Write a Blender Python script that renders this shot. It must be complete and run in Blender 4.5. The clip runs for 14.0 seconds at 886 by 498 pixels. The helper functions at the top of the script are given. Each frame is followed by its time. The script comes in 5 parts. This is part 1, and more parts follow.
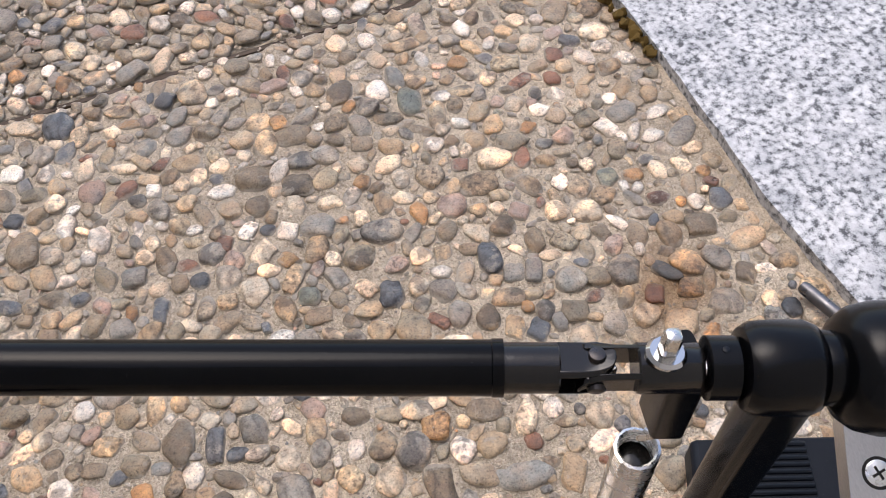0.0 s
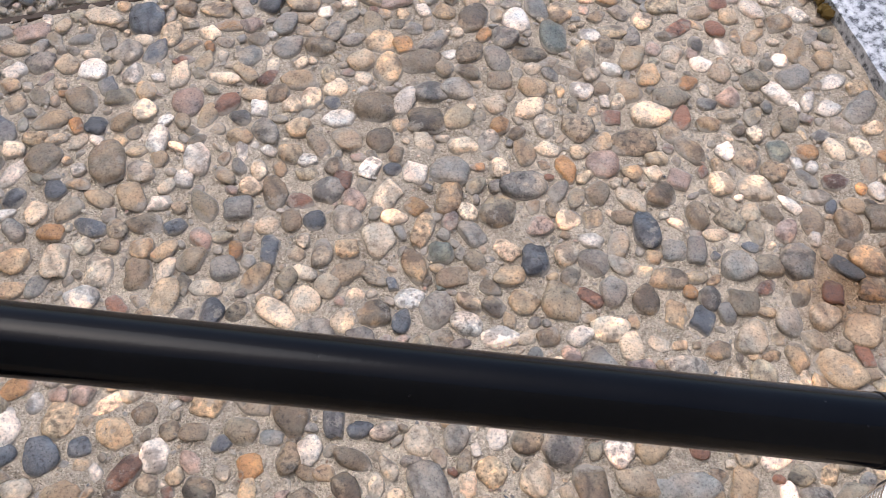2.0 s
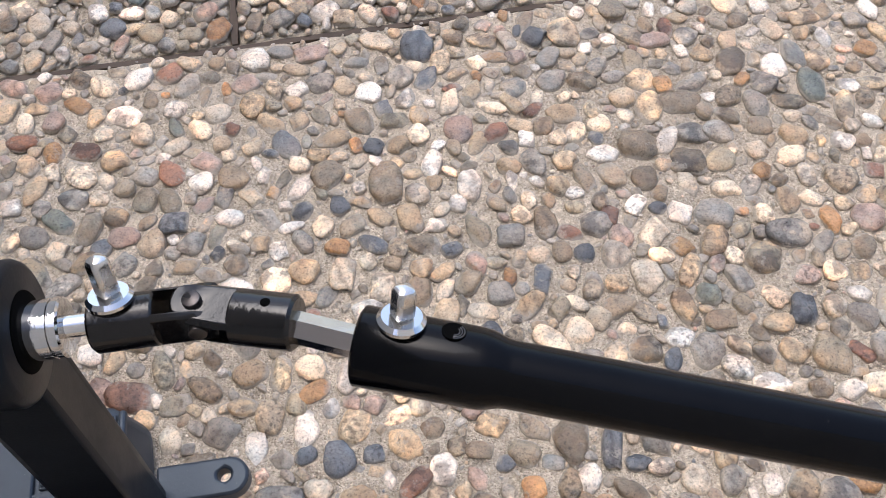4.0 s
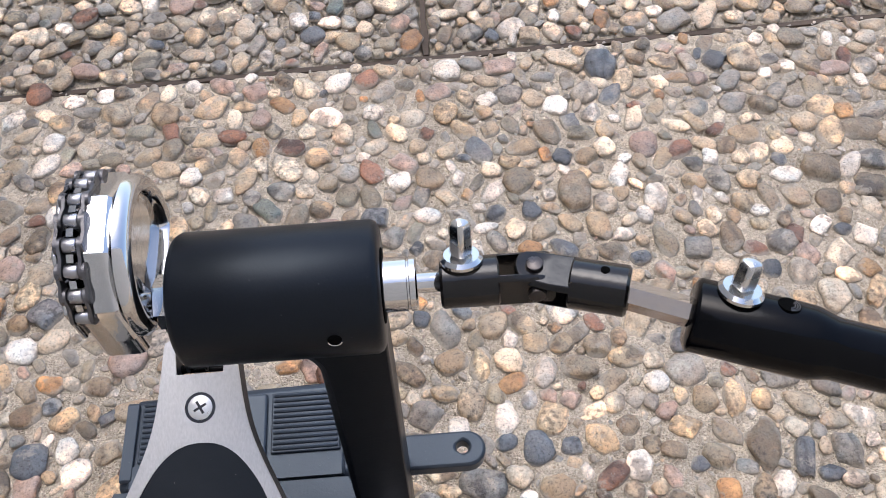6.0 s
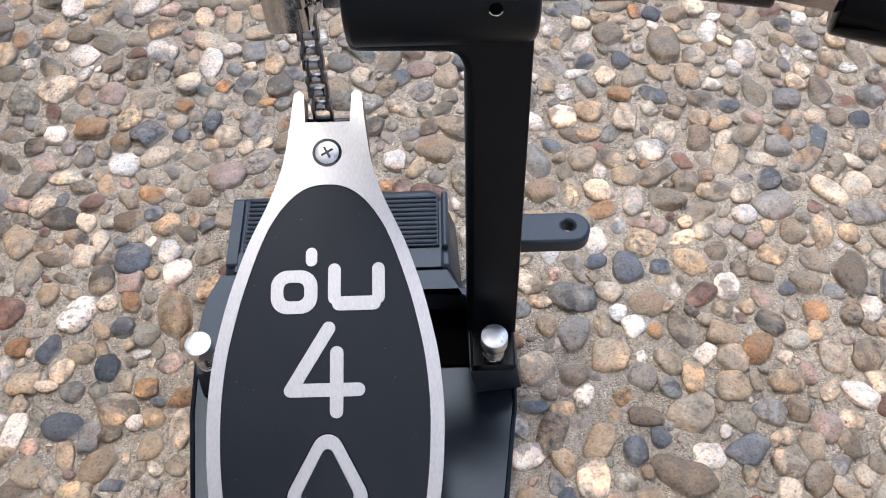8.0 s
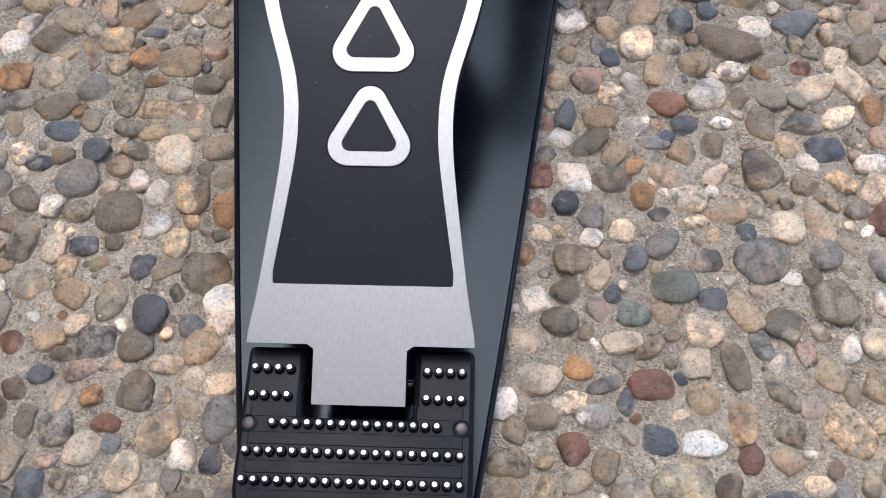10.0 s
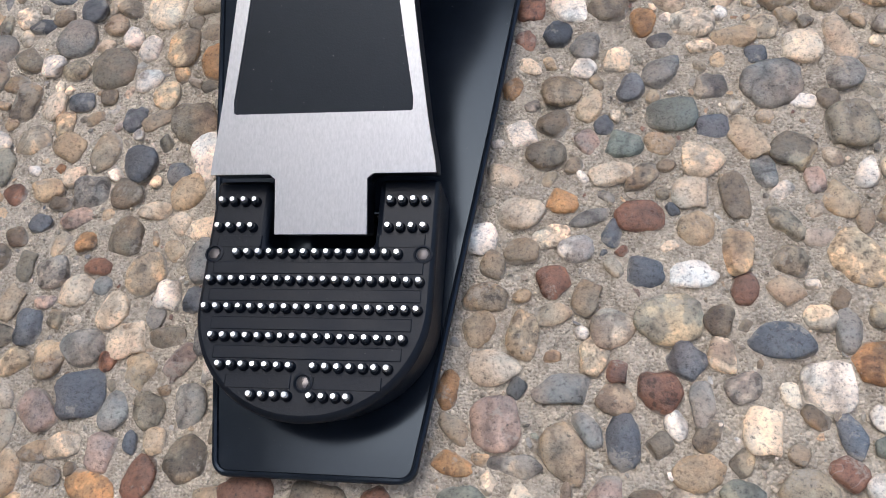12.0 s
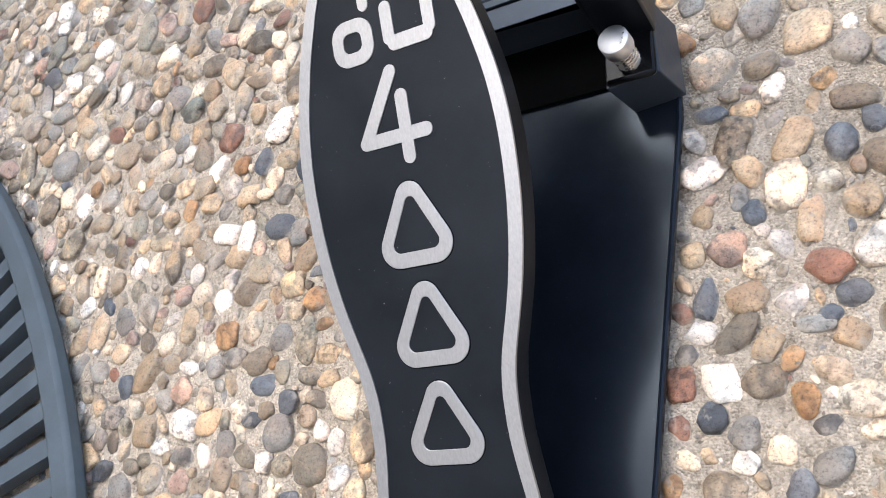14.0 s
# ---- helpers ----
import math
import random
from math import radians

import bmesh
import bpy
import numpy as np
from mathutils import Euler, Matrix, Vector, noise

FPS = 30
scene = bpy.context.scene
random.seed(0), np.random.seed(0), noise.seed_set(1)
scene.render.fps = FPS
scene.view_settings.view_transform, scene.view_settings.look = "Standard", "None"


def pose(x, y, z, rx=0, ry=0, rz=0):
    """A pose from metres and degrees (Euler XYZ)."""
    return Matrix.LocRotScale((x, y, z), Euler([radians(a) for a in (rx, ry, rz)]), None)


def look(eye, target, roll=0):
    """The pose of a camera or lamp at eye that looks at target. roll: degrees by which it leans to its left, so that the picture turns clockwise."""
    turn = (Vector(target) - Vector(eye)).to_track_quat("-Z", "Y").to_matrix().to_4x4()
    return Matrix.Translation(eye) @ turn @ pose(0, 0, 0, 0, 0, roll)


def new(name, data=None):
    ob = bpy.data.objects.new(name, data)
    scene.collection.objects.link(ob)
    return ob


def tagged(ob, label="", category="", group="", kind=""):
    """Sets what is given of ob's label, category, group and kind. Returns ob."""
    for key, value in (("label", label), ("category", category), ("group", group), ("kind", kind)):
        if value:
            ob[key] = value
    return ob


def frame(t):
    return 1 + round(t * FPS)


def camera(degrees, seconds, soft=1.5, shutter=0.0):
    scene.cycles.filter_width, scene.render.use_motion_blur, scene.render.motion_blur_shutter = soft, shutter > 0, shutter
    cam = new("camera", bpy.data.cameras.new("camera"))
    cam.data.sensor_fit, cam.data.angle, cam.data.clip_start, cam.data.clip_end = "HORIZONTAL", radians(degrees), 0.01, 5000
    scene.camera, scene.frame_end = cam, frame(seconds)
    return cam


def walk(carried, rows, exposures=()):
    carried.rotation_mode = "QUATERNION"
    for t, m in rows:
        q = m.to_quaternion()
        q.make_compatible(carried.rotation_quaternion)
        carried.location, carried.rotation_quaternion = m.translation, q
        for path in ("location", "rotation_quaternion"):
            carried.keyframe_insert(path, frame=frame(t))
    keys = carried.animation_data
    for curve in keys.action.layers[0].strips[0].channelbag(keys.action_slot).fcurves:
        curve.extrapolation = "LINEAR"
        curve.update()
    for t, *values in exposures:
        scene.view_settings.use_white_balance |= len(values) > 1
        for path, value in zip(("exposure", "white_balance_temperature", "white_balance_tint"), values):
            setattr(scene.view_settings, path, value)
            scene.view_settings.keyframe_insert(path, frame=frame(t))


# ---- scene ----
cam = camera(53.5, 14.0, soft=1.0)
PATH = [
    (0.0, (0.3336, 0.0522, 0.4327), (0.4132, 0.3251, 0.0213), -4.1),
    (0.5, (0.3374, 0.0873, 0.4040), (0.4167, 0.3400, -0.0201), -2.1),
    (1.0, (0.3209, 0.1061, 0.3882), (0.4060, 0.3438, -0.0434), 0.5),
    (1.5, (0.2972, 0.1194, 0.3835), (0.3843, 0.3544, -0.0492), 2.6),
    (2.0, (0.2592, 0.1291, 0.3863), (0.3435, 0.3637, -0.0472), 5.2),
    (2.5, (0.2272, 0.1323, 0.3948), (0.2957, 0.3698, -0.0398), 4.0),
    (3.0, (0.2082, 0.1358, 0.4001), (0.2620, 0.3751, -0.0356), 2.1),
    (3.5, (0.1868, 0.1460, 0.4001), (0.2347, 0.3889, -0.0344), 1.0),
    (4.0, (0.1631, 0.1524, 0.4038), (0.2026, 0.4007, -0.0284), 0.2),
    (4.2, (0.1542, 0.1504, 0.4033), (0.1901, 0.4018, -0.0274), -0.1),
    (6.3, (0.0761, 0.1306, 0.4167), (0.0796, 0.3983, -0.0055), -3.1),
    (6.5, (0.0683, 0.1253, 0.4136), (0.0695, 0.3940, -0.0080), -3.2),
    (7.0, (0.0625, 0.1075, 0.4047), (0.0589, 0.3775, -0.0160), -3.5),
    (7.2, (0.0583, 0.0984, 0.4009), (0.0543, 0.3689, -0.0196), -3.2),
    (9.3, (0.0378, -0.0307, 0.3277), (0.0250, 0.2054, -0.1129), -2.8),
    (9.5, (0.0355, -0.0458, 0.3194), (0.0203, 0.1846, -0.1241), -3.0),
    (10.0, (0.0371, -0.0771, 0.3054), (0.0195, 0.1394, -0.1450), -3.0),
    (10.5, (0.0400, -0.0952, 0.2983), (0.0228, 0.1094, -0.1576), -3.0),
    (11.0, (0.0499, -0.1195, 0.2834), (0.0293, 0.0733, -0.1774), -4.0),
    (11.5, (0.0525, -0.1361, 0.2772), (0.0326, 0.0507, -0.1861), -2.9),
    (12.0, (0.0889, -0.1025, 0.2764), (0.0009, 0.0761, -0.1822), -24.2),
    (12.5, (0.1090, -0.0649, 0.2651), (-0.0542, 0.0979, -0.1786), -44.1),
    (13.0, (0.1310, -0.0208, 0.2805), (-0.0745, 0.1353, -0.1477), -53.6),
    (13.5, (0.1471, 0.0113, 0.2896), (-0.0847, 0.1694, -0.1242), -58.8),
    (14.0, (0.1556, 0.0456, 0.3045), (-0.0948, 0.2126, -0.0947), -61.2),
]
walk(cam, [(t, look(eye, target, roll)) for t, eye, target, roll in PATH],
     exposures=[(0.0, 1.06, 6600, 13), (2.0, 1.05, 6280, 13), (4.0, 1.26, 6260, 12), (7.0, 1.32, 6130, 11), (9.3, 1.14, 6060, 10), (11.5, 0.93, 6020, 10), (12.5, 1.46, 6050, 9), (14.0, 1.84, 6200, 9)])

# ---------------------------------------------------------------- light
world = bpy.data.worlds.new("overcast_sky")
scene.world = world
world.use_nodes = True
wn, wl = world.node_tree.nodes, world.node_tree.links
sky = wn.new("ShaderNodeTexSky")
sky.sky_type = "NISHITA"
sky.sun_disc = False
sky.sun_elevation, sky.sun_rotation = radians(68), radians(328)
sky.air_density, sky.dust_density, sky.ozone_density = 1.0, 3.0, 1.0
grey = wn.new("ShaderNodeHueSaturation")
grey.inputs["Saturation"].default_value = 0.95
wl.new(sky.outputs[0], grey.inputs["Color"])
wl.new(grey.outputs[0], wn["Background"].inputs["Color"])
wn["Background"].inputs["Strength"].default_value = 0.15
sun = new("sun", bpy.data.lights.new("sun", "SUN"))
sun.data.energy, sun.data.angle, sun.data.color = 0.42, radians(36), (0.97, 0.985, 1.0)
sun.matrix_basis = look((-0.3, 1.05, 2.4), (0, 0, 0))


# ---------------------------------------------------------------- materials
def material(name, colour, rough=0.5, metal=0.0, spec=0.5):
    m = bpy.data.materials.new(name)
    m.use_nodes = True
    b = m.node_tree.nodes["Principled BSDF"]
    b.inputs["Base Color"].default_value = (*colour, 1)
    b.inputs["Roughness"].default_value = rough
    b.inputs["Metallic"].default_value = metal
    b.inputs["Specular IOR Level"].default_value = spec
    return m, m.node_tree.nodes, m.node_tree.links, b


def coords(n, l, stretch=(1, 1, 1)):
    """Places in metres, so that grain keeps its true size on every piece."""
    c, mp = n.new("ShaderNodeNewGeometry"), n.new("ShaderNodeMapping")
    mp.inputs["Scale"].default_value = stretch
    l.new(c.outputs["Position"], mp.inputs["Vector"])
    return mp.outputs["Vector"]


def noise_tex(n, l, vec, scale, detail=4.0, rough=0.6):
    t = n.new("ShaderNodeTexNoise")
    t.inputs["Scale"].default_value, t.inputs["Detail"].default_value, t.inputs["Roughness"].default_value = scale, detail, rough
    l.new(vec, t.inputs["Vector"])
    return t


def ramp(n, l, fac, stops, mode="LINEAR"):
    r = n.new("ShaderNodeValToRGB")
    r.color_ramp.interpolation = mode
    e = r.color_ramp.elements
    while len(e) < len(stops):
        e.new(0.5)
    for el, (p, c) in zip(e, stops):
        el.position, el.color = p, (*c, 1) if len(c) == 3 else c
    l.new(fac, r.inputs["Fac"])
    return r.outputs["Color"]


def mix(n, l, a, b, fac, kind="MIX"):
    m = n.new("ShaderNodeMix")
    m.data_type, m.blend_type = "RGBA", kind
    for socket, v in ((m.inputs[6], a), (m.inputs[7], b), (m.inputs[0], fac)):
        if isinstance(v, (int, float)):
            socket.default_value = v
        elif isinstance(v, tuple):
            socket.default_value = (*v, 1)
        else:
            l.new(v, socket)
    return m.outputs[2]


def bump(n, l, b, height, strength, distance):
    k = n.new("ShaderNodeBump")
    k.inputs["Strength"].default_value, k.inputs["Distance"].default_value = strength, distance
    l.new(height, k.inputs["Height"])
    l.new(k.outputs[0], b.inputs["Normal"])


def g3(v, tint=(1, 1, 1)):
    return tuple(v * t for t in tint)


STONES = {
    "white": (0.70, 0.66, 0.60), "cream": (0.58, 0.50, 0.39), "tan": (0.39, 0.305, 0.205), "brown": (0.20, 0.165, 0.12),
    "grey": (0.245, 0.235, 0.215), "slate": (0.106, 0.119, 0.138), "orange": (0.36, 0.215, 0.105), "pink": (0.35, 0.265, 0.225),
    "rust": (0.195, 0.105, 0.072), "green": (0.155, 0.175, 0.155), "olive": (0.26, 0.235, 0.18), "buff": (0.35, 0.295, 0.22),
}


def rusty(n, l, v, col):
    """A brown rust stain that has run over the concrete beside the far pedal."""
    far = n.new("ShaderNodeVectorMath")
    far.operation = "DISTANCE"
    far.inputs[1].default_value = (0.530, 0.271, 0.0)
    l.new(v, far.inputs[0])
    wob = noise_tex(n, l, v, 45, 4, 0.65)
    add = n.new("ShaderNodeMath")
    add.operation = "MULTIPLY_ADD"
    add.inputs[1].default_value = 0.05
    l.new(wob.outputs["Fac"], add.inputs[0])
    l.new(far.outputs["Value"], add.inputs[2])
    wet = ramp(n, l, add.outputs[0], [(0.036, (0.85, 0.85, 0.85)), (0.066, (0, 0, 0))])
    return mix(n, l, col, mix(n, l, col, (0.55, 0.40, 0.27), 1.0, "MULTIPLY"), wet)


def sums(n, l, kind, a, b):
    k = n.new("ShaderNodeMath")
    k.operation = kind
    for socket, v in zip(k.inputs, (a, b)):
        if isinstance(v, (int, float)):
            socket.default_value = v
        else:
            l.new(v, socket)
    return k.outputs[0]


def stone_finish(m, n, l, b, base, pick):
    """A river stone: mottled, and by chance speckled, banded, veined or two-toned, with pits and mortar left on it."""
    world = coords(n, l)
    shift = n.new("ShaderNodeVectorMath")
    shift.operation = "MULTIPLY_ADD"
    spread = n.new("ShaderNodeCombineXYZ")
    for socket, k in zip(spread.inputs, (3.1, 7.7, 5.3)):
        l.new(sums(n, l, "MULTIPLY", pick, k), socket)
    shift.inputs[1].default_value = (1, 1, 1)
    l.new(world, shift.inputs[0])
    l.new(spread.outputs[0], shift.inputs[2])
    v = shift.outputs[0]
    kind = sums(n, l, "FRACT", sums(n, l, "MULTIPLY", pick, 53.3), 0.0)

    def share(lo, hi, amount):
        return ramp(n, l, kind, [(0.0, (0, 0, 0)), (lo, (amount,) * 3), (hi, (0, 0, 0))], "CONSTANT")

    coarse = noise_tex(n, l, v, 110, 5, 0.65)
    fine = noise_tex(n, l, v, 750, 4, 0.75)
    col = mix(n, l, base, ramp(n, l, coarse.outputs["Fac"], [(0.30, (0.34, 0.30, 0.28)), (0.43, (0.86, 0.83, 0.80)), (0.55, (1.10, 1.04, 1.0)), (0.70, (1.6, 1.53, 1.42))]), 0.8, "MULTIPLY")
    col = mix(n, l, col, ramp(n, l, fine.outputs["Fac"], [(0.33, (0.24, 0.21, 0.19)), (0.46, (1, 1, 1)), (0.7, (1.4, 1.37, 1.31))]), 0.75, "MULTIPLY")
    # two tones
    big = noise_tex(n, l, v, 72, 3, 0.55)
    tone = ramp(n, l, big.outputs["Fac"], [(0.44, (0.34, 0.33, 0.34)), (0.49, (0.95, 0.95, 0.95)), (0.56, (1.0, 1.0, 1.0)), (0.60, (1.75, 1.6, 1.4))])
    col = mix(n, l, col, mix(n, l, col, tone, 1.0, "MULTIPLY"), share(0.02, 0.26, 0.8))
    # bands
    wave = n.new("ShaderNodeTexWave")
    wave.inputs["Scale"].default_value, wave.inputs["Distortion"].default_value, wave.inputs["Detail"].default_value = 34, 9, 4
    wave.inputs["Detail Scale"].default_value = 2.2
    l.new(v, wave.inputs["Vector"])
    bands = ramp(n, l, wave.outputs["Fac"], [(0.0, (0.52, 0.48, 0.45)), (0.25, (0.90, 0.88, 0.85)), (0.7, (1.05, 1.03, 1.0)), (0.95, (1.3, 1.25, 1.18))])
    col = mix(n, l, col, mix(n, l, col, bands, 1.0, "MULTIPLY"), share(0.26, 0.40, 0.7))
    # speckles
    dots = noise_tex(n, l, v, 330, 2, 0.5)
    speck = ramp(n, l, dots.outputs["Fac"], [(0.36, (0.32, 0.30, 0.28)), (0.45, (1, 1, 1)), (0.56, (1.05, 1.03, 1.0)), (0.66, (1.8, 1.72, 1.6))])
    col = mix(n, l, col, mix(n, l, col, speck, 1.0, "MULTIPLY"), share(0.44, 0.56, 0.8))
    # thin pale veins
    crack = noise_tex(n, l, v, 85, 2, 0.5)
    thin = ramp(n, l, crack.outputs["Fac"], [(0.488, (0, 0, 0)), (0.498, (1, 1, 1)), (0.502, (1, 1, 1)), (0.512, (0, 0, 0))])
    col = mix(n, l, col, (0.55, 0.52, 0.47), mix(n, l, (0, 0, 0), thin, share(0.60, 0.64, 0.22)))
    # a slight hue drift inside the stone
    hue = noise_tex(n, l, v, 62, 3, 0.6)
    drift = ramp(n, l, hue.outputs["Fac"], [(0.32, (0.84, 0.98, 1.08)), (0.45, (1.0, 1.0, 1.0)), (0.56, (1.08, 0.98, 0.88)), (0.68, (1.12, 0.92, 0.82))])
    col = mix(n, l, col, drift, 0.7, "MULTIPLY")
    # dark pits
    pits = noise_tex(n, l, v, 420, 5, 0.7)
    col = mix(n, l, col, (0.035, 0.03, 0.026), ramp(n, l, pits.outputs["Fac"], [(0.32, (0.8, 0.8, 0.8)), (0.385, (0, 0, 0))]))
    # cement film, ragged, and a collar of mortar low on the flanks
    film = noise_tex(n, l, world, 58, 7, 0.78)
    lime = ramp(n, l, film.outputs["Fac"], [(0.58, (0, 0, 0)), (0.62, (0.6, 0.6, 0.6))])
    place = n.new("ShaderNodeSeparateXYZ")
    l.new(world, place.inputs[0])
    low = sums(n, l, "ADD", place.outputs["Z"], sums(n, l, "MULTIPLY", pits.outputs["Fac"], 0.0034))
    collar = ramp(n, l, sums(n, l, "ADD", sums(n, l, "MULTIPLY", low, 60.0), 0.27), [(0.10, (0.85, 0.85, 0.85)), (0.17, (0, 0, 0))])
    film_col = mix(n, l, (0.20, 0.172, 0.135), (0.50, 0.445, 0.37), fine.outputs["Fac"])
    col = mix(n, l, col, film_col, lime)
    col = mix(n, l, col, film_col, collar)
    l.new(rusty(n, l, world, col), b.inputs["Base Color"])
    l.new(mix(n, l, ramp(n, l, coarse.outputs["Fac"], [(0.3, (0.26,) * 3), (0.7, (0.55,) * 3)]), (0.9, 0.9, 0.9), lime), b.inputs["Roughness"])
    relief = sums(n, l, "ADD", fine.outputs["Fac"], sums(n, l, "MULTIPLY", pits.outputs["Fac"], 1.4))
    bump(n, l, b, relief, 0.6, 0.0008)
    return m


def stone_plain(kind, per_object=True):
    m, n, l, b = material("stone_" + kind, STONES[kind])
    pick = n.new("ShaderNodeObjectInfo").outputs["Random"] if per_object else n.new("ShaderNodeNewGeometry").outputs["Random Per Island"]
    tint = ramp(n, l, sums(n, l, "FRACT", sums(n, l, "MULTIPLY", pick, 37.7), 0.0), [(0.0, (0.8, 0.79, 0.78)), (1.0, (1.22, 1.18, 1.12))])
    return stone_finish(m, n, l, b, mix(n, l, STONES[kind], tint, 1.0, "MULTIPLY"), pick)


def stone_mixed(name, per_object):
    m, n, l, b = material(name, (0.3, 0.25, 0.2))
    if per_object:
        pick = n.new("ShaderNodeObjectInfo").outputs["Random"]
    else:
        pick = n.new("ShaderNodeNewGeometry").outputs["Random Per Island"]
    order = [("brown", .105), ("buff", .16), ("grey", .115), ("olive", .10), ("tan", .14), ("cream", .155), ("white", .09),
             ("slate", .03), ("pink", .05), ("rust", .025), ("orange", .02), ("green", .01)]
    stops, at = [], 0.0
    for kind, part_of in order:
        stops.append((at, STONES[kind]))
        at += part_of
    turn = sums(n, l, "FRACT", sums(n, l, "MULTIPLY", pick, 37.7), 0.0)
    shade = ramp(n, l, turn, [(0.0, (0.72, 0.69, 0.66)), (0.35, (0.95, 0.93, 0.90)), (0.7, (1.12, 1.08, 1.04)), (1.0, (1.5, 1.38, 1.24))])
    return stone_finish(m, n, l, b, mix(n, l, ramp(n, l, pick, stops, "CONSTANT"), shade, 1.0, "MULTIPLY"), pick)


def mortar():
    m, n, l, b = material("sandy_concrete", (0.3, 0.26, 0.21), 0.9, spec=0.25)
    v = coords(n, l)
    big = noise_tex(n, l, v, 7, 5, 0.6)
    mid = noise_tex(n, l, v, 420, 7, 0.82)
    crumbs = noise_tex(n, l, v, 150, 5, 0.7)
    vor = n.new("ShaderNodeTexVoronoi")
    vor.inputs["Scale"].default_value = 900
    l.new(v, vor.inputs["Vector"])
    grains = ramp(n, l, vor.outputs["Color"], [(0.0, (0.10, 0.078, 0.058)), (0.2, (0.42, 0.36, 0.29)), (0.6, (0.58, 0.51, 0.425)), (0.9, (0.74, 0.675, 0.585)), (1.0, (0.92, 0.87, 0.79))])
    col = mix(n, l, grains, ramp(n, l, mid.outputs["Fac"], [(0.33, (0.16, 0.125, 0.092)), (0.45, (0.51, 0.445, 0.365)), (0.65, (0.76, 0.68, 0.58))]), 0.42)
    col = mix(n, l, col, ramp(n, l, crumbs.outputs["Fac"], [(0.30, (0.55, 0.51, 0.47)), (0.45, (1.0, 0.98, 0.96)), (0.68, (1.25, 1.22, 1.17))]), 0.8, "MULTIPLY")
    col = mix(n, l, col, ramp(n, l, big.outputs["Fac"], [(0.35, (0.86, 0.83, 0.77)), (0.65, (1.2, 1.16, 1.08))]), 0.9, "MULTIPLY")
    l.new(rusty(n, l, v, col), b.inputs["Base Color"])
    sand = ramp(n, l, vor.outputs["Distance"], [(0.0, (0.8, 0.8, 0.8)), (0.75, (0, 0, 0))])
    rough_skin = sums(n, l, "ADD", mid.outputs["Fac"], sums(n, l, "MULTIPLY", crumbs.outputs["Fac"], 2.0))
    bump(n, l, b, sums(n, l, "ADD", rough_skin, sand), 1.0, 0.0015)
    return m


def granite():
    m, n, l, b = material("granite", (0.6, 0.6, 0.6), 0.55, spec=0.4)
    v = coords(n, l)
    vor = n.new("ShaderNodeTexVoronoi")
    vor.inputs["Scale"].default_value = 150
    l.new(v, vor.inputs["Vector"])
    n1, n2 = noise_tex(n, l, v, 210, 4, 0.65), noise_tex(n, l, v, 42, 4, 0.7)
    col = ramp(n, l, n1.outputs["Fac"], [(0.37, (0.08, 0.082, 0.086)), (0.44, (0.31, 0.315, 0.32)), (0.54, (0.56, 0.562, 0.562)), (0.7, (0.68, 0.68, 0.68))])
    col = mix(n, l, col, ramp(n, l, vor.outputs["Color"], [(0.0, (0.40, 0.41, 0.43)), (0.25, (0.8, 0.81, 0.83)), (1.0, (0.95, 0.95, 0.96))]), 0.45, "MULTIPLY")
    col = mix(n, l, col, ramp(n, l, n2.outputs["Fac"], [(0.38, (0.76, 0.77, 0.79)), (0.58, (1.12, 1.12, 1.12))]), 0.9, "MULTIPLY")
    l.new(col, b.inputs["Base Color"])
    bump(n, l, b, n1.outputs["Fac"], 0.3, 0.0008)
    return m


def coat(name, colour, rough, spec=0.5, grain=900, relief=0.25, metal=0.0, dust=0.0):
    """Paint, rubber or cast metal with a fine skin and a little dust."""
    m, n, l, b = material(name, colour, rough, metal, spec)
    v = coords(n, l)
    f, s = noise_tex(n, l, v, grain, 3, 0.6), noise_tex(n, l, v, 30, 5, 0.7)
    l.new(ramp(n, l, s.outputs["Fac"], [(0.3, (rough * 0.8,) * 3), (0.7, (min(rough * 1.3, 1),) * 3)]), b.inputs["Roughness"])
    base = mix(n, l, colour, tuple(c * 1.5 + 0.0012 for c in colour), ramp(n, l, s.outputs["Fac"], [(0.4, (0, 0, 0)), (0.75, (1, 1, 1))]))
    if dust:
        d = noise_tex(n, l, v, 900, 2, 0.5)
        base = mix(n, l, base, (0.4, 0.39, 0.37), ramp(n, l, d.outputs["Fac"], [(0.75, (0, 0, 0)), (0.79, (dust, dust, dust))]))
    l.new(base, b.inputs["Base Color"])
    bump(n, l, b, f.outputs["Fac"], relief, 0.0003)
    return m


def brushed():
    m, n, l, b = material("brushed_aluminium", (0.35, 0.35, 0.36), 0.42, 0.9)
    v = coords(n, l, (1.0, 0.05, 1.0))
    f = noise_tex(n, l, v, 1500, 4, 0.7)
    l.new(ramp(n, l, f.outputs["Fac"], [(0.3, (0.44, 0.43, 0.413)), (0.7, (0.54, 0.528, 0.508))]), b.inputs["Base Color"])
    l.new(ramp(n, l, f.outputs["Fac"], [(0.3, (0.44,) * 3), (0.7, (0.36,) * 3)]), b.inputs["Roughness"])
    bump(n, l, b, f.outputs["Fac"], 0.12, 0.0002)
    return m


def chrome(name="chrome", tint=(0.58, 0.575, 0.57), rough=0.05):
    m, n, l, b = material(name, tint, rough, 1.0)
    v = coords(n, l)
    f = noise_tex(n, l, v, 160, 4, 0.6)
    l.new(ramp(n, l, f.outputs["Fac"], [(0.35, (rough * 0.6,) * 3), (0.7, (rough * 2.0,) * 3)]), b.inputs["Roughness"])
    bump(n, l, b, f.outputs["Fac"], 0.10, 0.0008)
    return m


